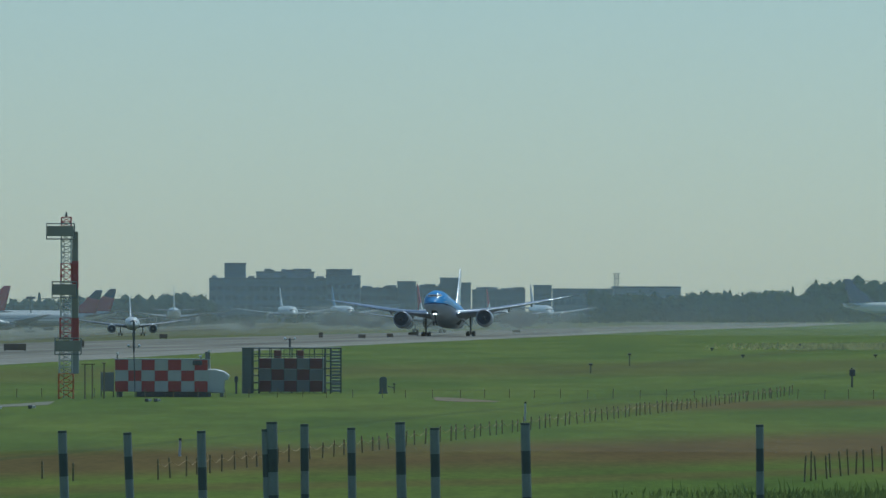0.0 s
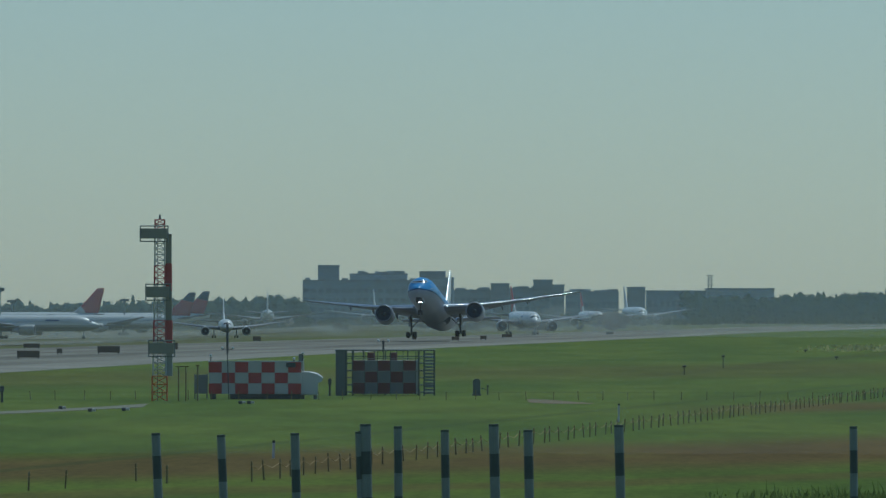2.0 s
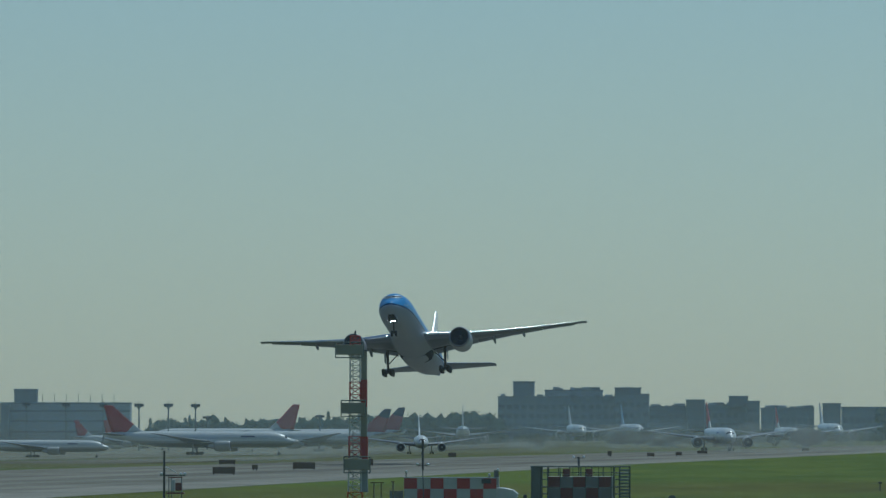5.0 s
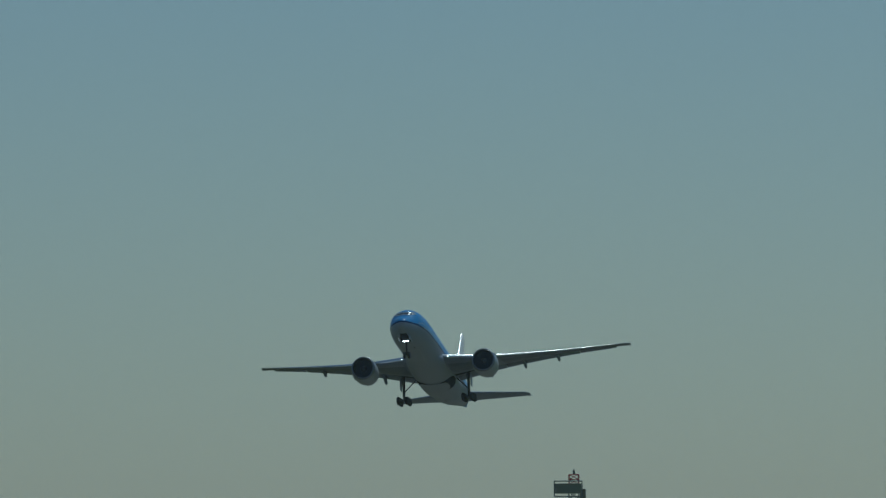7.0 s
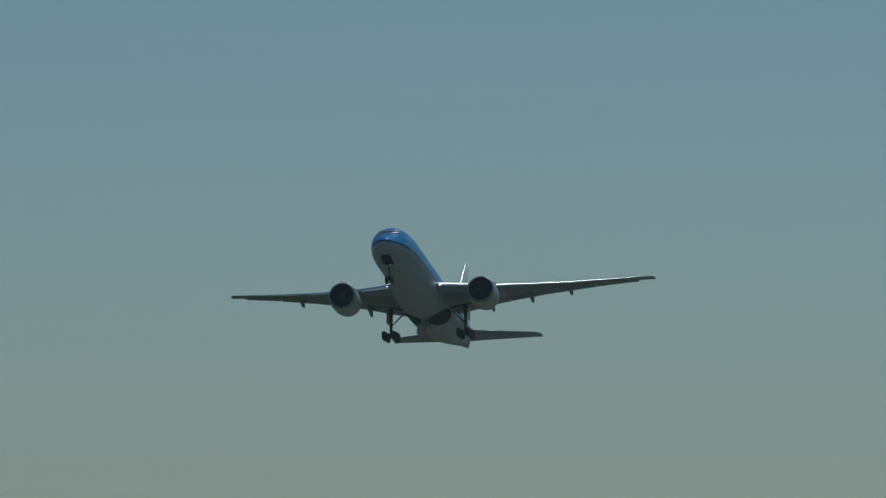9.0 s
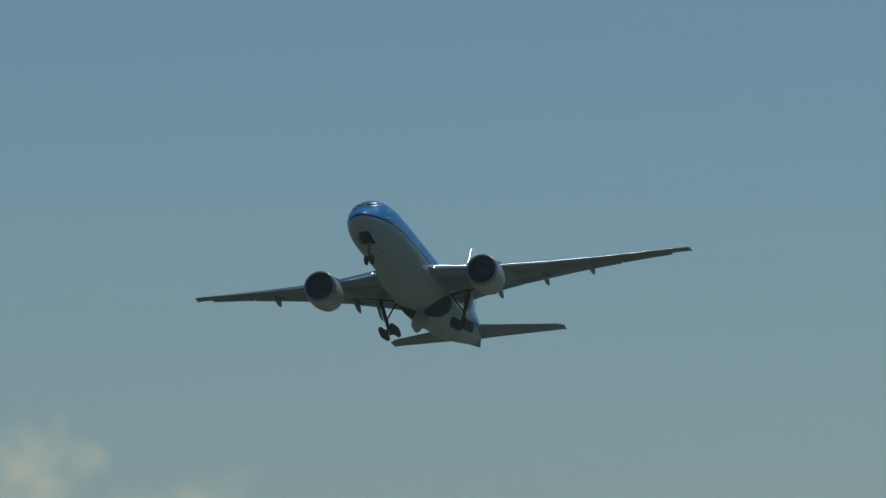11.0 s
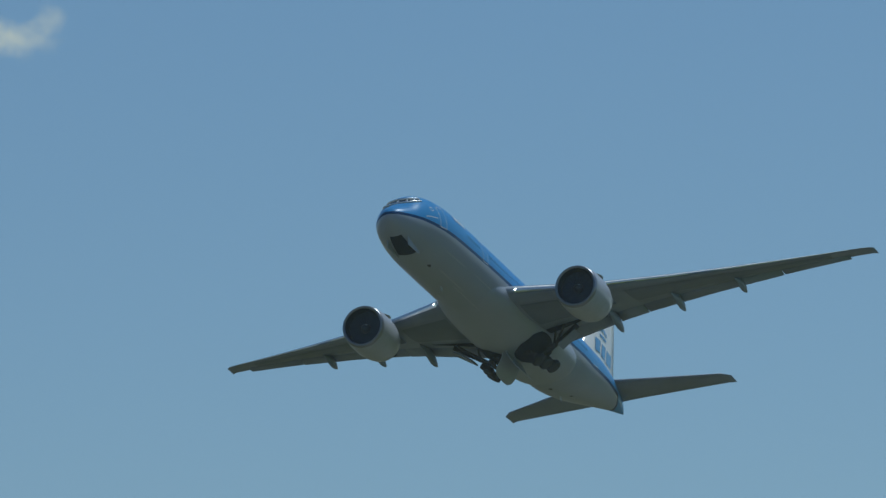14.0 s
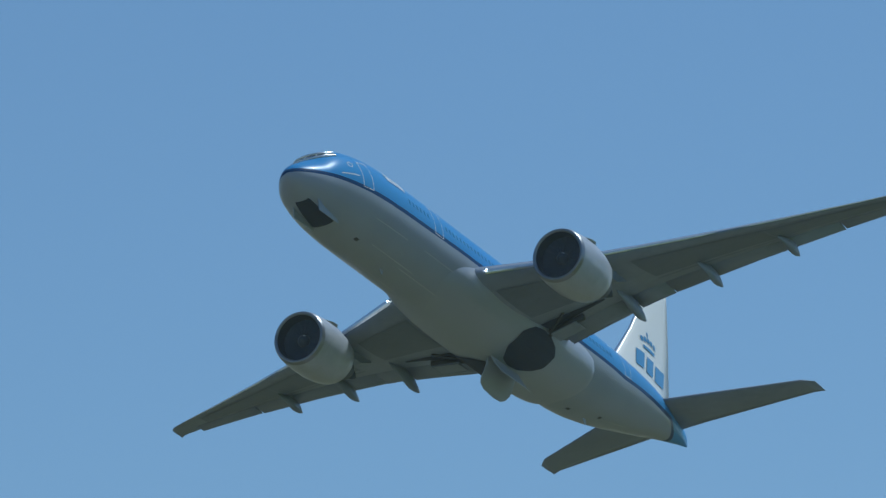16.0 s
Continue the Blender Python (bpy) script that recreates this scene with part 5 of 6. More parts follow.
two_tone(TAIL_WINE, (0.03, 0.04, 0.09), -0.25, 1.0, 23.9)


def parked_jet():
    """The pattern for the jets on the apron; the origin lies on the ground below the nose."""
    ob = thing("jet", "white jet airliner parked on the apron", "aircraft", Matrix(), "airliners on the apron")
    up = Matrix.Translation((0, 0, 5.87))
    body = part("fuselage", hull_mesh(), JET_SHADED_WHITE, ob, soft=True)
    body.matrix_basis = up
    part("windscreen", patch([((2.6, -48), (3.3, -48), (3.3, 48), (2.6, 48))], 0.02, 10), JET_PANE, body, "dark flight deck windows")
    for side in (1, -1):
        part("cabin_windows", patch([(9, 48, side * 77, side * 81)], 0.012, 24), GREY, body, "row of cabin windows")
        part("title", patch([(13, 17.5, side * 62, side * 73)], 0.012, 6), TAIL_NAVY, body, "dark bar in place of a title")
        w = part("wing", wing_mesh(side, 0.62), JET_WING, ob, soft=True)
        w.matrix_basis = up
        n = engine(ob, side * 9.75, -2.48, 20.3, 1.05, (JET_SHADED_WHITE, GREY, DARK, GREY), detail=False)
        n.matrix_basis = up
        py = pylon(ob, side * 9.75, -0.9, 21.5, 31.5, 0.1, WHITE)
        py.matrix_basis = up
        t = part("tailplane", tailplane_mesh(side), JET_WING, ob, soft=True)
        t.matrix_basis = up
        leg = part("main_leg", rod((-32.9, side * 5.3, 4.4), (-32.9, side * 5.3, 0.7), 0.25), GREY, ob)
        for dx in (1.45, 0, -1.45):
            for wy in (0.7, -0.7):
                part("wheel", wheel_mesh((-32.9 + dx, side * 5.3 + wy, 0.66), 0.66, 0.48), RUBBER, leg)
    nose = part("nose_leg", rod((-6, 0, 3.8), (-6, 0, 0.5), 0.14), GREY, ob)
    for wy in (0.36, -0.36):
        part("wheel", wheel_mesh((-6, wy, 0.55), 0.55, 0.36), RUBBER, nose)
    f = part("tail_fin", fin_mesh(), WHITE, ob, "coloured tail fin", soft=True)
    f.matrix_basis = up
    return ob


def paint_tail(ob, mat, label):
    for c in ob.children:
        if c.name.startswith("tail_fin"):
            c.material_slots[0].link = "OBJECT"
            c.material_slots[0].material = mat
            c["label"] = label


pattern = None
# azimuth and distance of the nose, heading, scale along and across, fin colour
JETS = [(1.01, 3040, -82, 0.72, 0.69, WHITE, "white airliner with a white fin queueing beyond the runway", "white fin"),
        (0.62, 3050, -80, 0.74, 0.71, SKY_BLUE, "white airliner with a blue fin queueing beyond the runway", "blue fin"),
        (0.0, 2150, -81, 0.7, 0.67, TAIL_RED, "white airliner with a red fin queueing beyond the runway", "red fin"),
        (-0.44, 2600, -81, 0.66, 0.63, TAIL_RED, "white airliner with a red fin queueing beyond the runway", "red fin"),
        (-0.73, 3000, -82, 0.78, 0.76, WHITE, "white airliner with a white fin queueing beyond the runway", "white fin"),
        (2.95, 2400, -5, 0.9, 0.75, TAIL_RED, "long white airliner with a red fin taxiing on the apron", "red fin"),
        (4.22, 2244, -5, 0.64, 0.515, TAIL_RED, "white airliner with a red fin taxiing on the apron", "red fin"),
        (5.0, 2170, -5, 0.7, 0.51, TAIL_RED, "white airliner with a red fin taxiing on the apron", "red fin"),
        (3.97, 2752, 180, 0.8, 0.8, TAIL_RED, "white airliner with a red fin parked on the apron", "red fin"),
        (3.36, 2652, 180, 0.78, 0.72, TAIL_WINE, "white airliner with a wine-red fin parked on the apron", "wine-red fin"),
        (3.2, 2902, 180, 0.8, 0.76, TAIL_WINE, "white airliner with a wine-red fin parked on the apron", "wine-red fin"),
        (2.1, 1980, -86, 0.5, 0.5, WHITE, "white airliner with a white fin taxiing on the apron", "white fin"),
        (1.83, 2990, 92, 0.78, 0.78, WHITE, "white airliner parked with its tail to the runway", "white fin"),
        (-3.72, 3200, 2, 0.9, 0.9, TAIL_NAVY, "white airliner with a dark blue fin beyond the runway end", "dark blue fin"),
        (3.86, 2850, -8, 0.5, 0.52, TAIL_RED, "white airliner with a red fin parked by the hangar", "red fin"),
        (3.68, 2930, -8, 0.5, 0.52, TAIL_RED, "white airliner with a red fin parked by the hangar", "red fin")]
for az, d, heading, along, wide, mat, label, tail in JETS:
    p = polar(az, d)
    p.z = ground_height(p.x, p.y) + (0.12 if az > -0.6 and d < 3200 else 0.02)
    m = Matrix.Translation(p) @ pose(0, 0, 0, 0, 0, heading)
    if pattern is None:
        pattern = jet = parked_jet()
        jet.matrix_world = m
    else:
        jet = copy_thing(pattern, m)
    jet.scale = (along, wide, wide)
    jet["label"] = label
    paint_tail(jet, mat, tail)

# ---- signs and boxes beside the runway ----
SIGN_BROWN = material("sign_brown", (0.15, 0.115, 0.08), 0.6, 0, 0.2, 1.0)
for az, d, w, h in ((3.452, 1233, 3.3, 1.25), (3.241, 1340, 0.9, 1.0), (2.907, 1356, 3.6, 1.3), (1.9, 1790, 1.7, 1.15), (2.454, 1470, 0.9, 1.3), (5.1, 1064, 2.6, 0.7), (3.43, 1500, 2.9, 1.0),
                    (0.55, 1830, 1.6, 1.0), (0.36, 1880, 1.4, 1.0), (0.83, 1860, 0.9, 1.3), (0.2, 1990, 2.4, 0.9), (-0.5, 2170, 2.0, 0.9)):
    p = polar(az, d)
    ob = thing("guidance_sign", "low dark guidance sign beside the runway", "sign", Matrix.Translation((p.x, p.y, ground_height(p.x, p.y))), "signs beside the runway")
    part("panel", box(-w / 2, w / 2, -0.12, 0.12, 0.25, h, 0.03), SIGN_BROWN, ob)
    for x in (-w / 2 + 0.2, w / 2 - 0.2):
        part("leg", box(x - 0.06, x + 0.06, -0.06, 0.06, -0.1, 0.26), DARK, ob)

# ---- terminal blocks and hangars ----
WALL_BLUE = material("blue_grey_cladding", (0.2, 0.235, 0.27), 0.7, 0, 0.12, 0.05, 0, 8)
WALL_DARK = material("dark_cladding", (0.15, 0.175, 0.2), 0.7, 0, 0.12, 0.05, 0, 8)
WALL_PALE = material("pale_cladding", (0.42, 0.42, 0.4), 0.7, 0, 0.08, 0.05, 0, 8)
WALL_MID = material("grey_cladding", (0.27, 0.3, 0.33), 0.7, 0, 0.1, 0.05, 0, 8)
PANE = material("window_glass", (0.14, 0.17, 0.2), 0.15, 0, 0.1, 0.3)


def block(ob, az0, az1, d, z0, z1, depth, mat, storeys=0, bays=0, name="wall", roof=True):
    """A block of a far building between two azimuths, its front at d metres."""
    x0, x1 = polar(az0, d).x, polar(az1, d).x
    y = d
    part(name, box(x0, x1, y, y + depth, z0, z1, 0.15), mat, ob)
    if roof:
        part("parapet", box(x0 - 0.25, x1 + 0.25, y - 0.25, y + depth + 0.25, z1 - 0.05, z1 + 0.45, 0.1), WALL_DARK, ob)
    if storeys and bays:
        sh, bw = (z1 - 2.0) / storeys, (x1 - x0) / bays
        pane = None
        for r in range(storeys):
            for c in range(bays):
                a = x0 + (c + 0.14) * bw
                b = 1.2 + r * sh
                if pane is None:
                    pane = part("window", box(a, a + bw * 0.72, y - 0.08, y + 0.05, b, b + sh * 0.45), PANE, ob)
                    a0, b0 = a, b
                else:
                    reuse("window", pane, ob, Matrix.Translation((a - a0, 0, b - b0)))


ob = thing("terminal_building", "large dark blue-grey terminal with roof towers", "building", Matrix())
block(ob, 1.59, 0.78, 3200, -3, 16.5, 40, WALL_BLUE, 4, 16)
block(ob, 1.486, 1.344, 3204, 16, 22.2, 10, WALL_BLUE, name="roof_tower")
block(ob, 1.27, 0.88, 3206, 16, 19.0, 14, WALL_MID, name="plant_room")
block(ob, 0.795, 0.565, 3196, -3, 17.5, 30, WALL_BLUE, 4, 5, name="stair_block")
block(ob, 0.795, 0.62, 3200, 17, 19.9, 14, WALL_DARK, name="roof_tower")
ob = thing("service_building", "low grey service building behind the queueing airliners", "building", Matrix())
block(ob, 0.565, 0.31, 3230, -3, 12.9, 25, WALL_BLUE, 3, 6)
block(ob, 0.58, 0.3, 3150, -3, 7.2, 18, WALL_MID, 2, 7, name="annex")
block(ob, 0.31, 0.185, 3220, -3, 15.4, 20, WALL_DARK, 4, 3, name="stair_block")
ob = thing("office_building", "stepped dark office building with a small roof cabin", "building", Matrix())
block(ob, 0.185, -0.1, 3260, -3, 13.6, 25, WALL_BLUE, 3, 6)
block(ob, 0.02, -0.11, 3255, 13, 16.9, 12, WALL_DARK, name="roof_cabin")
block(ob, -0.1, -0.19, 3250, -3, 15.0, 14, WALL_DARK, 4, 2, name="stair_block")
ob = thing("cargo_building", "long low blue-grey cargo building", "building", Matrix())
block(ob, -0.2, -0.56, 3300, -3, 12.4, 30, WALL_BLUE, 2, 9)
block(ob, -0.62, -0.74, 3290, -3, 14.2, 20, WALL_DARK, 3, 3, name="stair_block")
ob = thing("warehouse", "long pale grey warehouse behind the trees", "building", Matrix())
block(ob, -0.752, -1.16, 3420, -3, 13.0, 40, WALL_BLUE, 2, 10)
block(ob, -1.16, -1.618, 3400, -3, 13.9, 40, WALL_PALE, 2, 12)
for roof_of, az0, az1, d, top, count, seed in (("terminal_building", 1.57, 0.82, 3203, 16.9, 9, 3), ("terminal_building", 1.24, 0.9, 3208, 19.4, 6, 4), ("service_building", 0.55, 0.33, 3234, 13.3, 5, 5), ("office_building", 0.17, -0.18, 3264, 14.0, 6, 6), ("cargo_building", -0.23, -0.54, 3304, 12.8, 6, 7)):
    rg = np.random.default_rng(seed)
    for k in range(count):
        az = az0 + (az1 - az0) * (k + rg.uniform(0.1, 0.9)) / count
        x, w, h = polar(az, d).x, rg.uniform(0.5, 2.2), rg.uniform(0.35, 1.1)
        part("roof_unit", box(x - w, x + w, d, d + 2.5, top - 0.1, top + h, 0.08), WALL_DARK if k % 2 else WALL_MID, bpy.data.objects[roof_of], "small plant unit on the roof")
ob = thing("lattice_pylon", "tall grey lattice pylon on the skyline", "pylon", Matrix.Translation(polar(-1.18, 3600) + Vector((0, 0, -1))))
bm = bmesh.new()
lattice(bm, 0.75, 0, 21, 0.16, 9)
part("shaft", bm, FRAME_GREY, ob)
for z in (17.0, 19.0, 21.0):
    part("crossarm", box(-1.7, 1.7, -0.12, 0.12, z, z + 0.22), FRAME_GREY, ob)

ob = thing("hangar", "wide hangar with a white curved roof and dark flank", "building", Matrix())
x0, x1 = polar(5.7, 3000).x, polar(5.08, 3000).x
bm = bmesh.new()
prof = [(x0 + (x1 - x0) * u, 6.3 + h) for u, h in ((0.03, 0), (0.0, 10.2), (0.25, 11.4), (0.5, 11.9), (0.75, 11.6), (0.94, 10.9), (1.0, 4.0), (1.0, 0.4))]
rings(bm, [[(x, y + (z - 6.3) * 2.4, z) for x, z in prof] for y in (2990, 3030)])
part("roof", bm, material("hangar_cream", (0.6, 0.57, 0.43), 0.6, 0, 0.06, 0.1), ob, "white curved roof that slopes back")
block(ob, 6.45, 5.62, 2985, -3, 15.8, 10, WALL_MID, name="flank", roof=False)
block(ob, 6.4, 5.56, 2980, -3, 6.0, 5, WALL_DARK, name="door_leaf", roof=False)
block(ob, 5.56, 5.0, 3020, -3, 6.4, 20, WALL_PALE, name="rear_wall", roof=False)
for u in (0.18, 0.27):
    part("pier", box(x0 + (x1 - x0) * u, x0 + (x1 - x0) * u + 1.0, 2990, 2992, -3, 6.4), WALL_DARK, ob)
bm = bmesh.new()
rings(bm, [[(x0 + (x1 - x0) * u, 2989.6 + (z - 6.3) * 2.4 + e, z) for u, z in ((0.66, 9.8), (0.79, 9.8), (0.81, 12.5), (0.78, 15.0), (0.7, 14.6), (0.65, 12.0))] for e in (0, 0.6)])
part("emblem", bm, WALL_MID, ob, "grey emblem shape")
for k in range(13):
    x = x0 + (x1 - x0) * (0.1 + 0.07 * k)
    bm = bmesh.new()
    rings(bm, [[(q, 2989.7 + (z - 6.3) * 2.4 + e, z) for q, z in ((x, 8.2), (x + 0.9, 8.2), (x + 0.9, 9.5), (x, 9.5))] for e in (0, 0.5)])
    part("window", bm, PANE, ob)
ob = thing("maintenance_building", "broad blue-grey maintenance building with a roof block", "building", Matrix())
block(ob, 4.985, 4.1, 3000, -3, 13.6, 8, WALL_MID, 0, 0)
block(ob, 4.895, 4.74, 3001, 13.6, 18.4, 6, WALL_DARK, name="roof_block")
block(ob, 4.99, 4.93, 2995, -3, 13.0, 5, WALL_DARK, name="stair_block")
xa, xb = polar(4.92, 3000).x, polar(4.1, 3000).x
for z in (3.2, 7.0, 10.6):
    part("cladding_band", box(xa, xb, 2999.8, 3000.05, z, z + 0.7), WALL_DARK, ob)
for k in range(7):
    x = xa + (xb - xa) * (0.25 + 0.1 * k)
    part("roof_mast", rod((x, 3010, 14), (x, 3010, 17.0), 0.1), FRAME_GREY, ob)

# ---- floodlight masts on the apron ----
first = None
for az, h, d in ((5.05, 15.4, 2600), (4.793, 15.5, 2604), (4.524, 15.4, 2608), (4.271, 15.3, 2606), (4.029, 15.4, 2700), (3.829, 15.4, 2698), (3.645, 15.3, 2700), (3.565, 11.4, 2820), (2.8, 11.8, 2860), (5.3, 15.4, 2600)):
    p = polar(az, d)
    p.z = ground_height(p.x, p.y)
    m = Matrix.Translation(p)
    if first is None:
        first = thing("floodlight_mast", "tall grey floodlight mast with a spreading head", "mast", m, "floodlight masts on the apron")
        part("shaft", rod((0, 0, 0), (0, 0, 15.2), 0.42, 0.3), FRAME_GREY, first)
        part("head_ring", rod((0, 0, 14.9), (0, 0, 15.3), 1.0, 1.4, 12), DARK, first)
        for k in range(8):
            a = k * math.pi / 4
            part("lamp", box(1.55 * math.cos(a) - 0.4, 1.55 * math.cos(a) + 0.4, 1.55 * math.sin(a) - 0.4, 1.55 * math.sin(a) + 0.4, 14.3, 15.4, 0.1), DARK, first)
        part("head_cone", rod((0, 0, 13.5), (0, 0, 14.9), 0.35, 1.2, 10), FRAME_GREY, first)
        part("stub", rod((0, 0, 15.2), (0, 0, 16.1), 0.12), DARK, first)
        first.scale = (0.62, 0.62, h / 15.5)
    else:
        c = copy_thing(first, m)
        k = d / 2700 * (0.75 if d > 2650 else 0.62)
        c.scale = (k, k, h / 15.5)

# ---- woods behind the airport ----
def leaf_material(name, a, b):
    m = material(name, a, 0.9, 0, 0.4, 0.25, 0, 6)
    n, l = m.node_tree.nodes, m.node_tree.links
    bs = n["Principled BSDF"]
    geo = n.new("ShaderNodeNewGeometry")
    mx = n.new("ShaderNodeMix")
    mx.data_type = "RGBA"
    l.new(geo.outputs["Random Per Island"], mx.inputs["Factor"])
    l.new(bs.inputs["Base Color"].links[0].from_socket, mx.inputs["A"])
    mx.inputs["B"].default_value = (*b, 1)
    l.new(mx.outputs["Result"], bs.inputs["Base Color"])
    bs.inputs["Specular IOR Level"].default_value = 0.1
    # crowns are shaded as soft masses: all normals bent up and towards the camera
    lean = n.new("ShaderNodeVectorMath")
    lean.operation = "MULTIPLY_ADD"
    lean.inputs[1].default_value = (0.35, 0.35, 0.35)
    lean.inputs[2].default_value = (0.2, -0.55, 0.8)
    l.new(geo.outputs["Normal"], lean.inputs[0])
    unit = n.new("ShaderNodeVectorMath")
    unit.operation = "NORMALIZE"
    l.new(lean.outputs[0], unit.inputs[0])
    l.new(unit.outputs[0], bs.inputs["Normal"])
    # thin leaves let some light through
    through_leaf = n.new("ShaderNodeBsdfTranslucent")
    l.new(mx.outputs["Result"], through_leaf.inputs["Color"])
    both = n.new("ShaderNodeMixShader")
    both.inputs[0].default_value = 0.4
    l.new(bs.outputs[0], both.inputs[1])
    l.new(through_leaf.outputs[0], both.inputs[2])
    l.new(both.outputs[0], n["Material Output"].inputs["Surface"])
    return m


LEAF = leaf_material("far_leaves", (0.042, 0.07, 0.05), (0.055, 0.085, 0.055))


def woodland(name, label, stands, seed):
    """Trees with trunks, limbs and crowns of many small leaf sprays, as one mass."""
    rg = np.random.default_rng(seed)
    verts, faces = [], []
    for az0, az1, d0, d1, lo, hi, count, conifer in stands:
        for k in range(count):
            az = az0 + (az1 - az0) * (k + rg.uniform(-0.3, 1.3)) / count
            d = rg.uniform(d0, d1)
            p = polar(az, d)
            h = rg.uniform(lo, hi) * (1.12 if rg.random() < 0.12 else 1.0)
            base = ground_height(p.x, p.y)
            r = h * (0.17 if rg.random() < conifer else 0.3)
            cone = r < h * 0.2
            sprays = 560
            # trunk and three limbs
            for (bx, by, bz), (tx, ty, tz), w in [((0, 0, base), (0, 0, base + h * 0.8), 0.25)] + [((0, 0, base + h * 0.4), (r * 0.6 * math.cos(q), r * 0.6 * math.sin(q), base + h * 0.65), 0.12) for q in rg.uniform(0, 6.28, 3)]:
                i = len(verts)
                for q in (0, 2.1, 4.2):
                    verts.append((p.x + bx + w * math.cos(q), p.y + by + w * math.sin(q), bz))
                    verts.append((p.x + tx + w * 0.3 * math.cos(q), p.y + ty + w * 0.3 * math.sin(q), tz))
                faces += [(i, i + 2, i + 3, i + 1), (i + 2, i + 4, i + 5, i + 3), (i + 4, i, i + 1, i + 5)]
            # crown: leaf sprays gathered in uneven clumps
            clumps = [(rg.normal(0, r * 0.45), rg.normal(0, r * 0.45), rg.uniform(0.12, 0.86)) for _ in range(9)]
            for cx, cy, cz in clumps:
                # a dense heart in each clump
                if cone:
                    cx, cy = cx * (1 - cz) * 0.6, cy * (1 - cz) * 0.6
                i = len(verts)
                rr = r * (0.55 if not cone else 0.7 * (1.05 - cz)) * rg.uniform(0.8, 1.2)
                for ux, uy, uz in ((1, 0, 0), (-1, 0, 0), (0, 1, 0), (0, -1, 0), (0, 0, 1), (0, 0, -1)):
                    verts.append((p.x + cx + ux * rr, p.y + cy + uy * rr, base + h * cz + uz * rr * 0.9))
                faces += [(i + a, i + b, i + c) for a, b, c in ((0, 2, 4), (2, 1, 4), (1, 3, 4), (3, 0, 4), (2, 0, 5), (1, 2, 5), (3, 1, 5), (0, 3, 5))]
            for _ in range(sprays):
                cx, cy, cz = clumps[rg.integers(9)]
                if cone:
                    cz = rg.uniform(0.15, 1.0)
                    q, rr = rg.uniform(0, 6.28), r * (1.05 - cz) * math.sqrt(rg.uniform(0.1, 1))
                    c = np.array((p.x + rr * math.cos(q), p.y + rr * math.sin(q), base + h * cz))
                else:
                    c = np.array((p.x + cx + rg.normal(0, r * 0.24), p.y + cy + rg.normal(0, r * 0.24), base + h * min(max(cz + rg.normal(0, 0.07), 0.12), 0.97)))
                # leaves lie at a slope to the light
                q = rg.uniform(0, 6.28)
                a = np.array((-math.sin(q), math.cos(q), rg.normal(0, 0.15)))
                b = np.array((math.cos(q) * 0.72, math.sin(q) * 0.72, -0.7 + rg.normal(0, 0.15)))
                s = rg.uniform(0.3, 0.62)
                i = len(verts)
                for u, v in ((-1, -0.3), (0, -0.55), (1, 0.1), (0.1, 0.6)):
                    verts.append(tuple(c + a * u * s + b * v * s))
                faces.append((i, i + 1, i + 2, i + 3))
    me = bpy.data.meshes.new(name)
    me.from_pydata(verts, [], faces)
    me.materials.append(LEAF)
    return tagged(new(name, me), label, "trees", kind="stuff")


woodland("woods", "dark mixed woods behind the apron", [(3.95, 2.9, 3050, 3180, 7.5, 11.0, 95, 0.25), (2.95, 1.6, 3060, 3200, 8.5, 12.2, 130, 0.22)], 3)
woodland("woods", "dark broadleaf woods beyond the runway end", [(-1.05, -2.5, 3290, 3420, 7.5, 12.2, 130, 0.25), (-1.6, -2.6, 3330, 3480, 9.5, 13, 80, 0.35), (-2.52, -3.3, 3300, 3420, 14, 17.5, 70, 0.1)], 4)
woodland("hedge", "low dark hedge along the far edge of the airfield", [(0.7, -1.2, 3128, 3146, 2.5, 5.0, 60, 0.0), (1.7, 0.7, 3128, 3146, 2, 3.5, 30, 0.0)], 6)


# ---- weeds in the rough grass ----
def weeds(name, label, areas, colour, seed):
    rg = np.random.default_rng(seed)
    verts, faces = [], []
    for az0, az1, d0, d1, h, w, count in areas:
        for _ in range(count):
            p = polar(az0 + (az1 - az0) * math.sqrt(rg.random()), rg.uniform(d0, d1))
            hh = h * rg.uniform(0.4, 1.1)
            lean = rg.normal(0, 0.25, 2) * hh
            q = rg.uniform(0, 3.14)
            i = len(verts)
            dx, dy = w * math.cos(q), w * math.sin(q)
            verts += [(p.x - dx, p.y - dy, 0), (p.x + dx, p.y + dy, 0), (p.x + lean[0] * 0.5 + dx * 0.7, p.y + lean[1] * 0.5 + dy * 0.7, hh * 0.6), (p.x + lean[0], p.y + lean[1], hh)]
            faces += [(i, i + 1, i + 2), (i, i + 2, i + 3)]
    me = bpy.data.meshes.new(name)
    me.from_pydata(verts, [], faces)
    me.materials.append(leaf_material(name + "_blades", colour, tuple(c * 1.5 for c in colour)))
    return tagged(new(name, me), label, "grass", kind="stuff")


weeds("weeds", "tall green weeds in the near rough grass", [(-1.0, -3.1, 335, 366, 0.32, 0.05, 1400), (-1.2, -3.0, 345, 368, 0.7, 0.03, 200)], (0.165, 0.2, 0.06), 8)
weeds("dry_weeds", "pale flowering weeds beside the runway", [(-1.75, -3.1, 1440, 1640, 0.4, 0.3, 1100), (-1.9, -3.1, 1480, 1620, 0.75, 0.25, 350)], (0.44, 0.42, 0.18), 9)


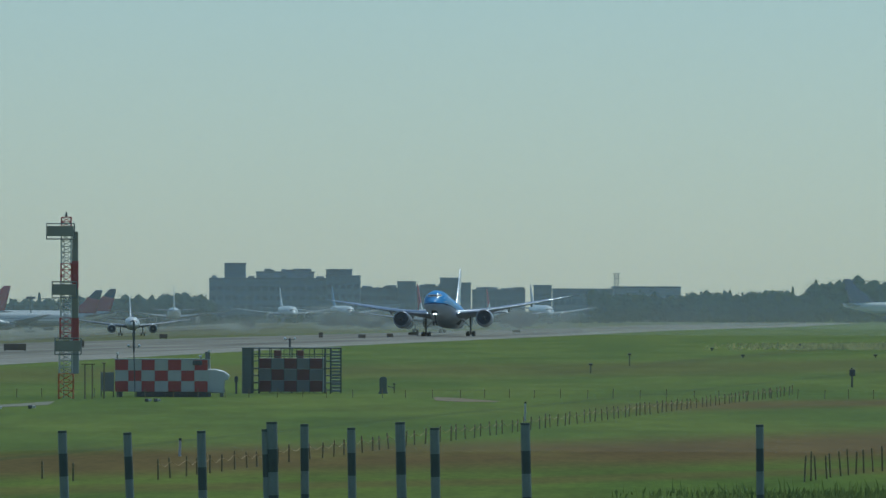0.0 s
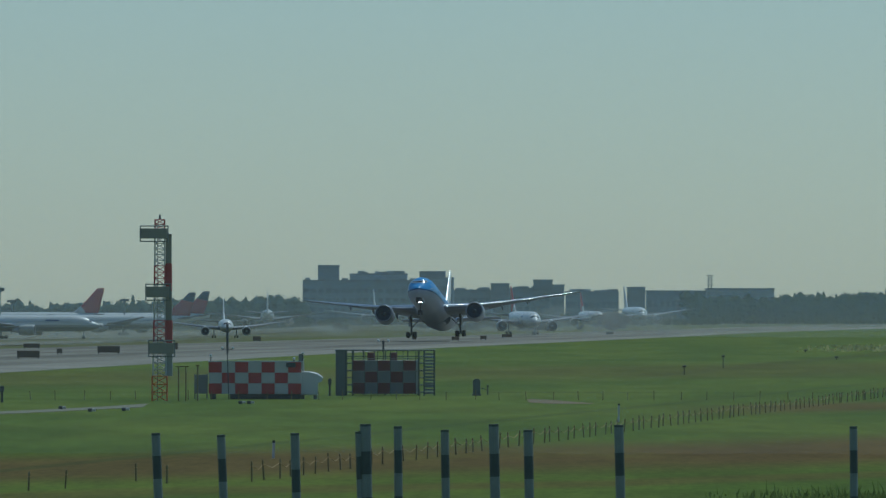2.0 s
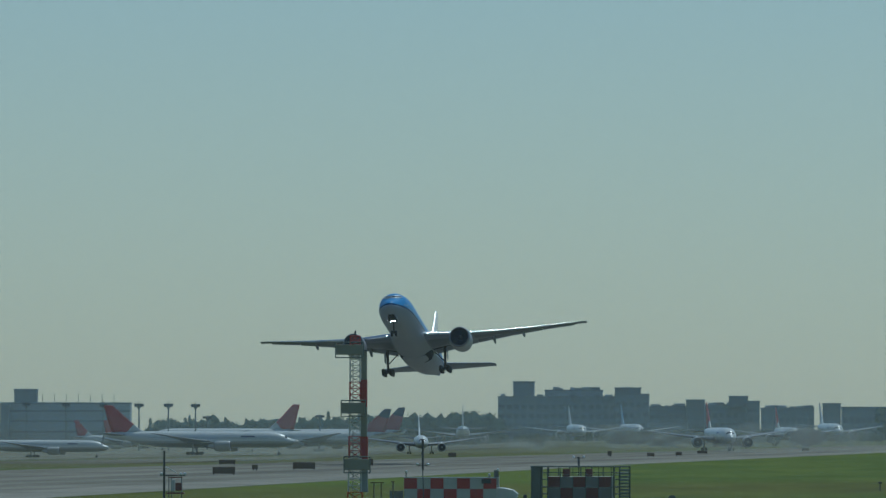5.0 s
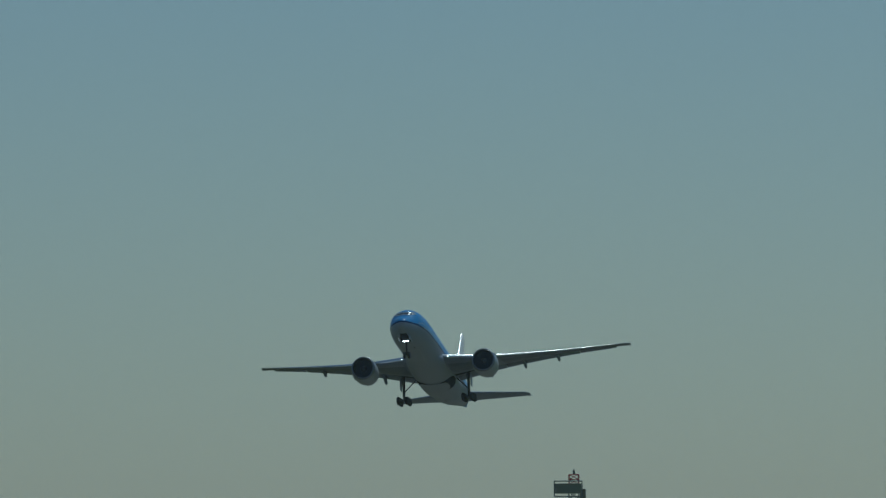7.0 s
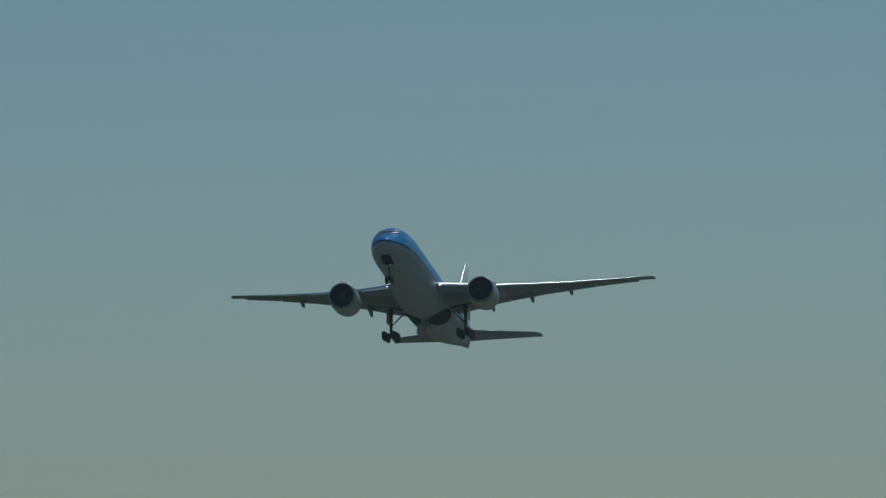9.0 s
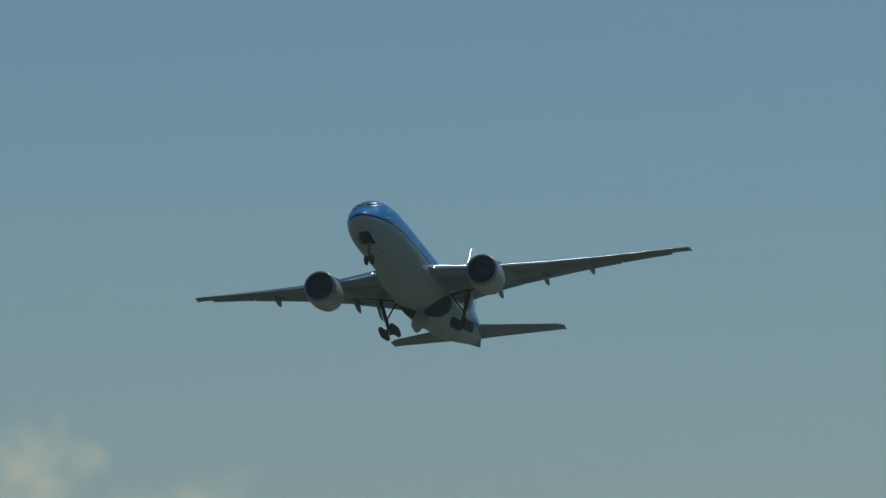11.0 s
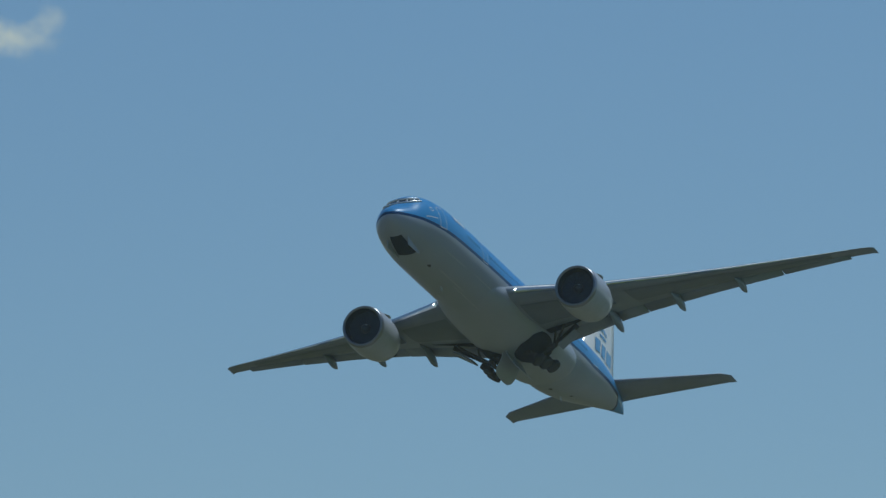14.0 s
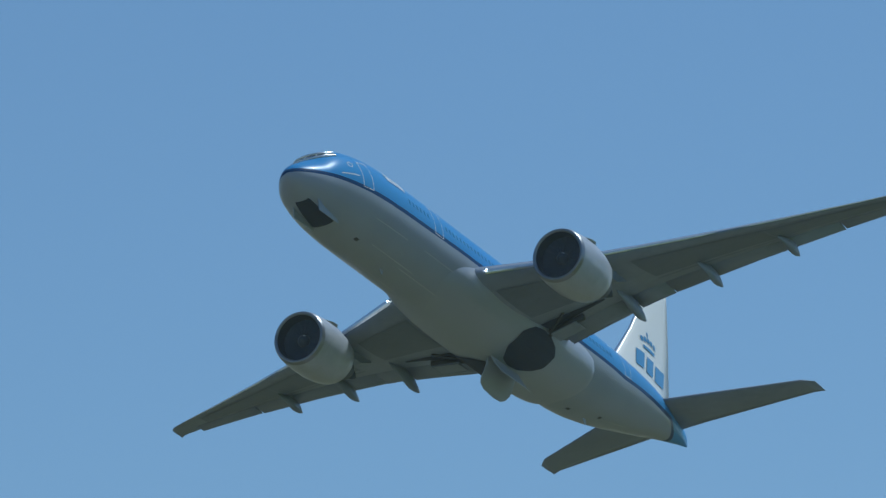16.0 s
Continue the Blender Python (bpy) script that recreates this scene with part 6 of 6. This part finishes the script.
# ---- translucent sheets in place of summer haze, thickest near the ground ----
def veil_material(name, colour, thick, forward, low=None):
    """A thin scattering veil: some light passes, some is scattered on from behind. thick is a socket or a number."""
    m = bpy.data.materials.new(name)
    m.use_nodes = True
    n, l = m.node_tree.nodes, m.node_tree.links
    n.clear()
    out = n.new("ShaderNodeOutputMaterial")
    clear = n.new("ShaderNodeBsdfTransparent")
    lit = n.new("ShaderNodeBsdfDiffuse")
    back = n.new("ShaderNodeBsdfTranslucent")
    for x in (lit, back):
        x.inputs["Color"].default_value = (*colour, 1)
    if low:
        co = n.new("ShaderNodeTexCoord")
        sep = n.new("ShaderNodeSeparateXYZ")
        fall = n.new("ShaderNodeMapRange")
        fall.inputs["From Min"].default_value, fall.inputs["From Max"].default_value = 0.0, 7.0
        tint = n.new("ShaderNodeMix")
        tint.data_type = "RGBA"
        tint.inputs["A"].default_value, tint.inputs["B"].default_value = (*low, 1), (*colour, 1)
        l.new(co.outputs["Object"], sep.inputs[0])
        l.new(sep.outputs["Z"], fall.inputs["Value"])
        l.new(fall.outputs[0], tint.inputs["Factor"])
        for x in (lit, back):
            l.new(tint.outputs["Result"], x.inputs["Color"])
    both = n.new("ShaderNodeMixShader")
    both.inputs[0].default_value = forward
    l.new(lit.outputs[0], both.inputs[1])
    l.new(back.outputs[0], both.inputs[2])
    thin = n.new("ShaderNodeMixShader")
    l.new(clear.outputs[0], thin.inputs[1])
    l.new(both.outputs[0], thin.inputs[2])
    l.new(thin.outputs[0], out.inputs["Surface"])
    l.new(thick(n, l), thin.inputs[0])
    return m


def haze_density(amount, height, dusty):
    """Thins out upwards over the given height; a shallow denser layer of dust may lie on the ground."""
    def build(n, l):
        co = n.new("ShaderNodeTexCoord")
        sep = n.new("ShaderNodeSeparateXYZ")
        l.new(co.outputs["Object"], sep.inputs[0])

        def op(kind, a, c):
            x = n.new("ShaderNodeMath")
            x.operation = kind
            for s, v in zip(x.inputs, (a, c)):
                if isinstance(v, (int, float)):
                    s.default_value = v
                else:
                    l.new(v, s)
            return x.outputs[0]

        mp = n.new("ShaderNodeMapping")
        mp.inputs["Scale"].default_value = (0.02, 0.02, 0.12)
        t = n.new("ShaderNodeTexNoise")
        t.inputs["Scale"].default_value = 1
        t.inputs["Detail"].default_value = 3
        l.new(co.outputs["Object"], mp.inputs["Vector"])
        l.new(mp.outputs[0], t.inputs["Vector"])
        high = op("MULTIPLY", op("POWER", 2.718, op("DIVIDE", sep.outputs["Z"], -height)), amount)
        low = op("MULTIPLY", op("MULTIPLY", op("POWER", 2.718, op("DIVIDE", sep.outputs["Z"], -2.6)), t.outputs["Fac"]), dusty)
        return op("MINIMUM", op("ADD", high, low), 0.5)
    return build


def haze(distances, top, left, right, density, colour, label):
    """Wide veils one behind the other, from the ground up."""
    bm = bmesh.new()
    for d in distances:
        rings(bm, [[polar(left + (right - left) * k / 48, d, z * top) for k in range(49)] for z in (-0.008, 0, 0.012, 0.03, 0.08, 0.2, 0.4, 0.65, 1)], close=False)
    return tagged(part("haze", bm, veil_material("haze_sheet", colour, density, 0.6, (0.62, 0.63, 0.5)), soft=True), label, "haze", kind="stuff")


haze((2060, 2500, 2940), 260, 34.0, -14.0, haze_density(0.115, 60.0, 0.2), (0.74, 0.87, 0.83), "thin blue-grey sheets standing in for haze over the airfield")
# near sheet, always in front of the aircraft, added to lift dark tones
haze((465,), 420, 34.0, -14.0, haze_density(0.065, 320.0, 0.0), (0.8, 0.84, 0.74), "faint sheet standing in for haze over the near field")


# ---- translucent puffs for exhaust and dust behind the airliners, and for apron haze ----
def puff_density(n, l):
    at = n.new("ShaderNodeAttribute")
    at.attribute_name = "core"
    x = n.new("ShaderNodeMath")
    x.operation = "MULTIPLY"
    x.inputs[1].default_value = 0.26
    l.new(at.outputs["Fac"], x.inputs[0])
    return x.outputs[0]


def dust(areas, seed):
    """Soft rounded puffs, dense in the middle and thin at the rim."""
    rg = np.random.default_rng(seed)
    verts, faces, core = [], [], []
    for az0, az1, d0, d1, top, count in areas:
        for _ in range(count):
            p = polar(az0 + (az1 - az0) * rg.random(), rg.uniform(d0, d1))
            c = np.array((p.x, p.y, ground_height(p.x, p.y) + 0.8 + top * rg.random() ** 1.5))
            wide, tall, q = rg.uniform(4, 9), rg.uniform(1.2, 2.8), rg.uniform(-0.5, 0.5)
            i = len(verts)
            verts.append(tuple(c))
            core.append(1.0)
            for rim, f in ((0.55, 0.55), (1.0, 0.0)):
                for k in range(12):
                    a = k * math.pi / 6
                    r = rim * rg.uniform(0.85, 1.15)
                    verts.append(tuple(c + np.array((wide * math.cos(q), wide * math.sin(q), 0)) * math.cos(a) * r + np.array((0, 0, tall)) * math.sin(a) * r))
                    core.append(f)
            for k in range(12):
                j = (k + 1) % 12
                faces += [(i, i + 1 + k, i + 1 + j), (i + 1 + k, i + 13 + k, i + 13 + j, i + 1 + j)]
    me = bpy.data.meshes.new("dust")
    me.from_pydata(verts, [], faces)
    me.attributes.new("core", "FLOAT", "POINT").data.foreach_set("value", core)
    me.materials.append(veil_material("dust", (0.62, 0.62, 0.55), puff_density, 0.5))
    return tagged(new("dust", me), "thin pale puffs for exhaust, dust and haze over runway and apron", "dust", kind="stuff")


# the first area stands in for haze over the apron, the second for exhaust
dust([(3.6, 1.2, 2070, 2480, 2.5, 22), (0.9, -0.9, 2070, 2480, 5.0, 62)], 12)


def motions():
    walk(airliner, [(t, pose(x, y, z, bank, -pitch, heading)) for t, x, y, z, bank, pitch, heading in FLIGHT])
    # the legs fold: the nose leg forward, the main legs inward; the body doors hang open from before
    walk(nose_gear, [(t, pose(-5.4, 0, -1.9, 0, a, 0)) for t, a in ((0, 0), (10.2, 0), (11.0, -10), (12.0, -32), (13.0, -58), (13.5, -82), (14.0, -102), (16, -102))])
    # the lamps on the nose leg turn away to hide their glow, instead of going out
    for lamp, side in gear_lamps:
        walk(lamp, [(t, pose(0.4, side * 0.27, -0.9, 0, a, 0)) for t, a in ((0, 0), (7.3, 0), (7.8, -60), (8.3, -120), (8.8, -170), (16, -170))])
    for gear, side in main_gears:
        walk(gear, [(t, pose(-32.9, side * 5.3, z, -side * a, 0, 0)) for t, z, a in (
            (0, -1.4, 0), (1.0, -1.4, 0), (1.5, -1.45, 0), (2.0, -1.55, 0), (6.0, -1.45, 0), (10.2, -1.4, 0), (11.0, -1.4, 14), (11.8, -1.4, 21), (12.5, -1.4, 30), (13.0, -1.4, 38), (13.5, -1.4, 48), (14.5, -1.4, 63), (15.0, -1.4, 69), (15.5, -1.35, 75), (16, -1.3, 80))])
    for door, side in body_doors:
        walk(door, [(t, pose(HINGE[0], side * HINGE[1], HINGE[2], -side * a, 0, 0)) for t, a in ((0, 0), (6.8, 0), (7.6, 45), (8.2, 74), (16, 74))])


motions()
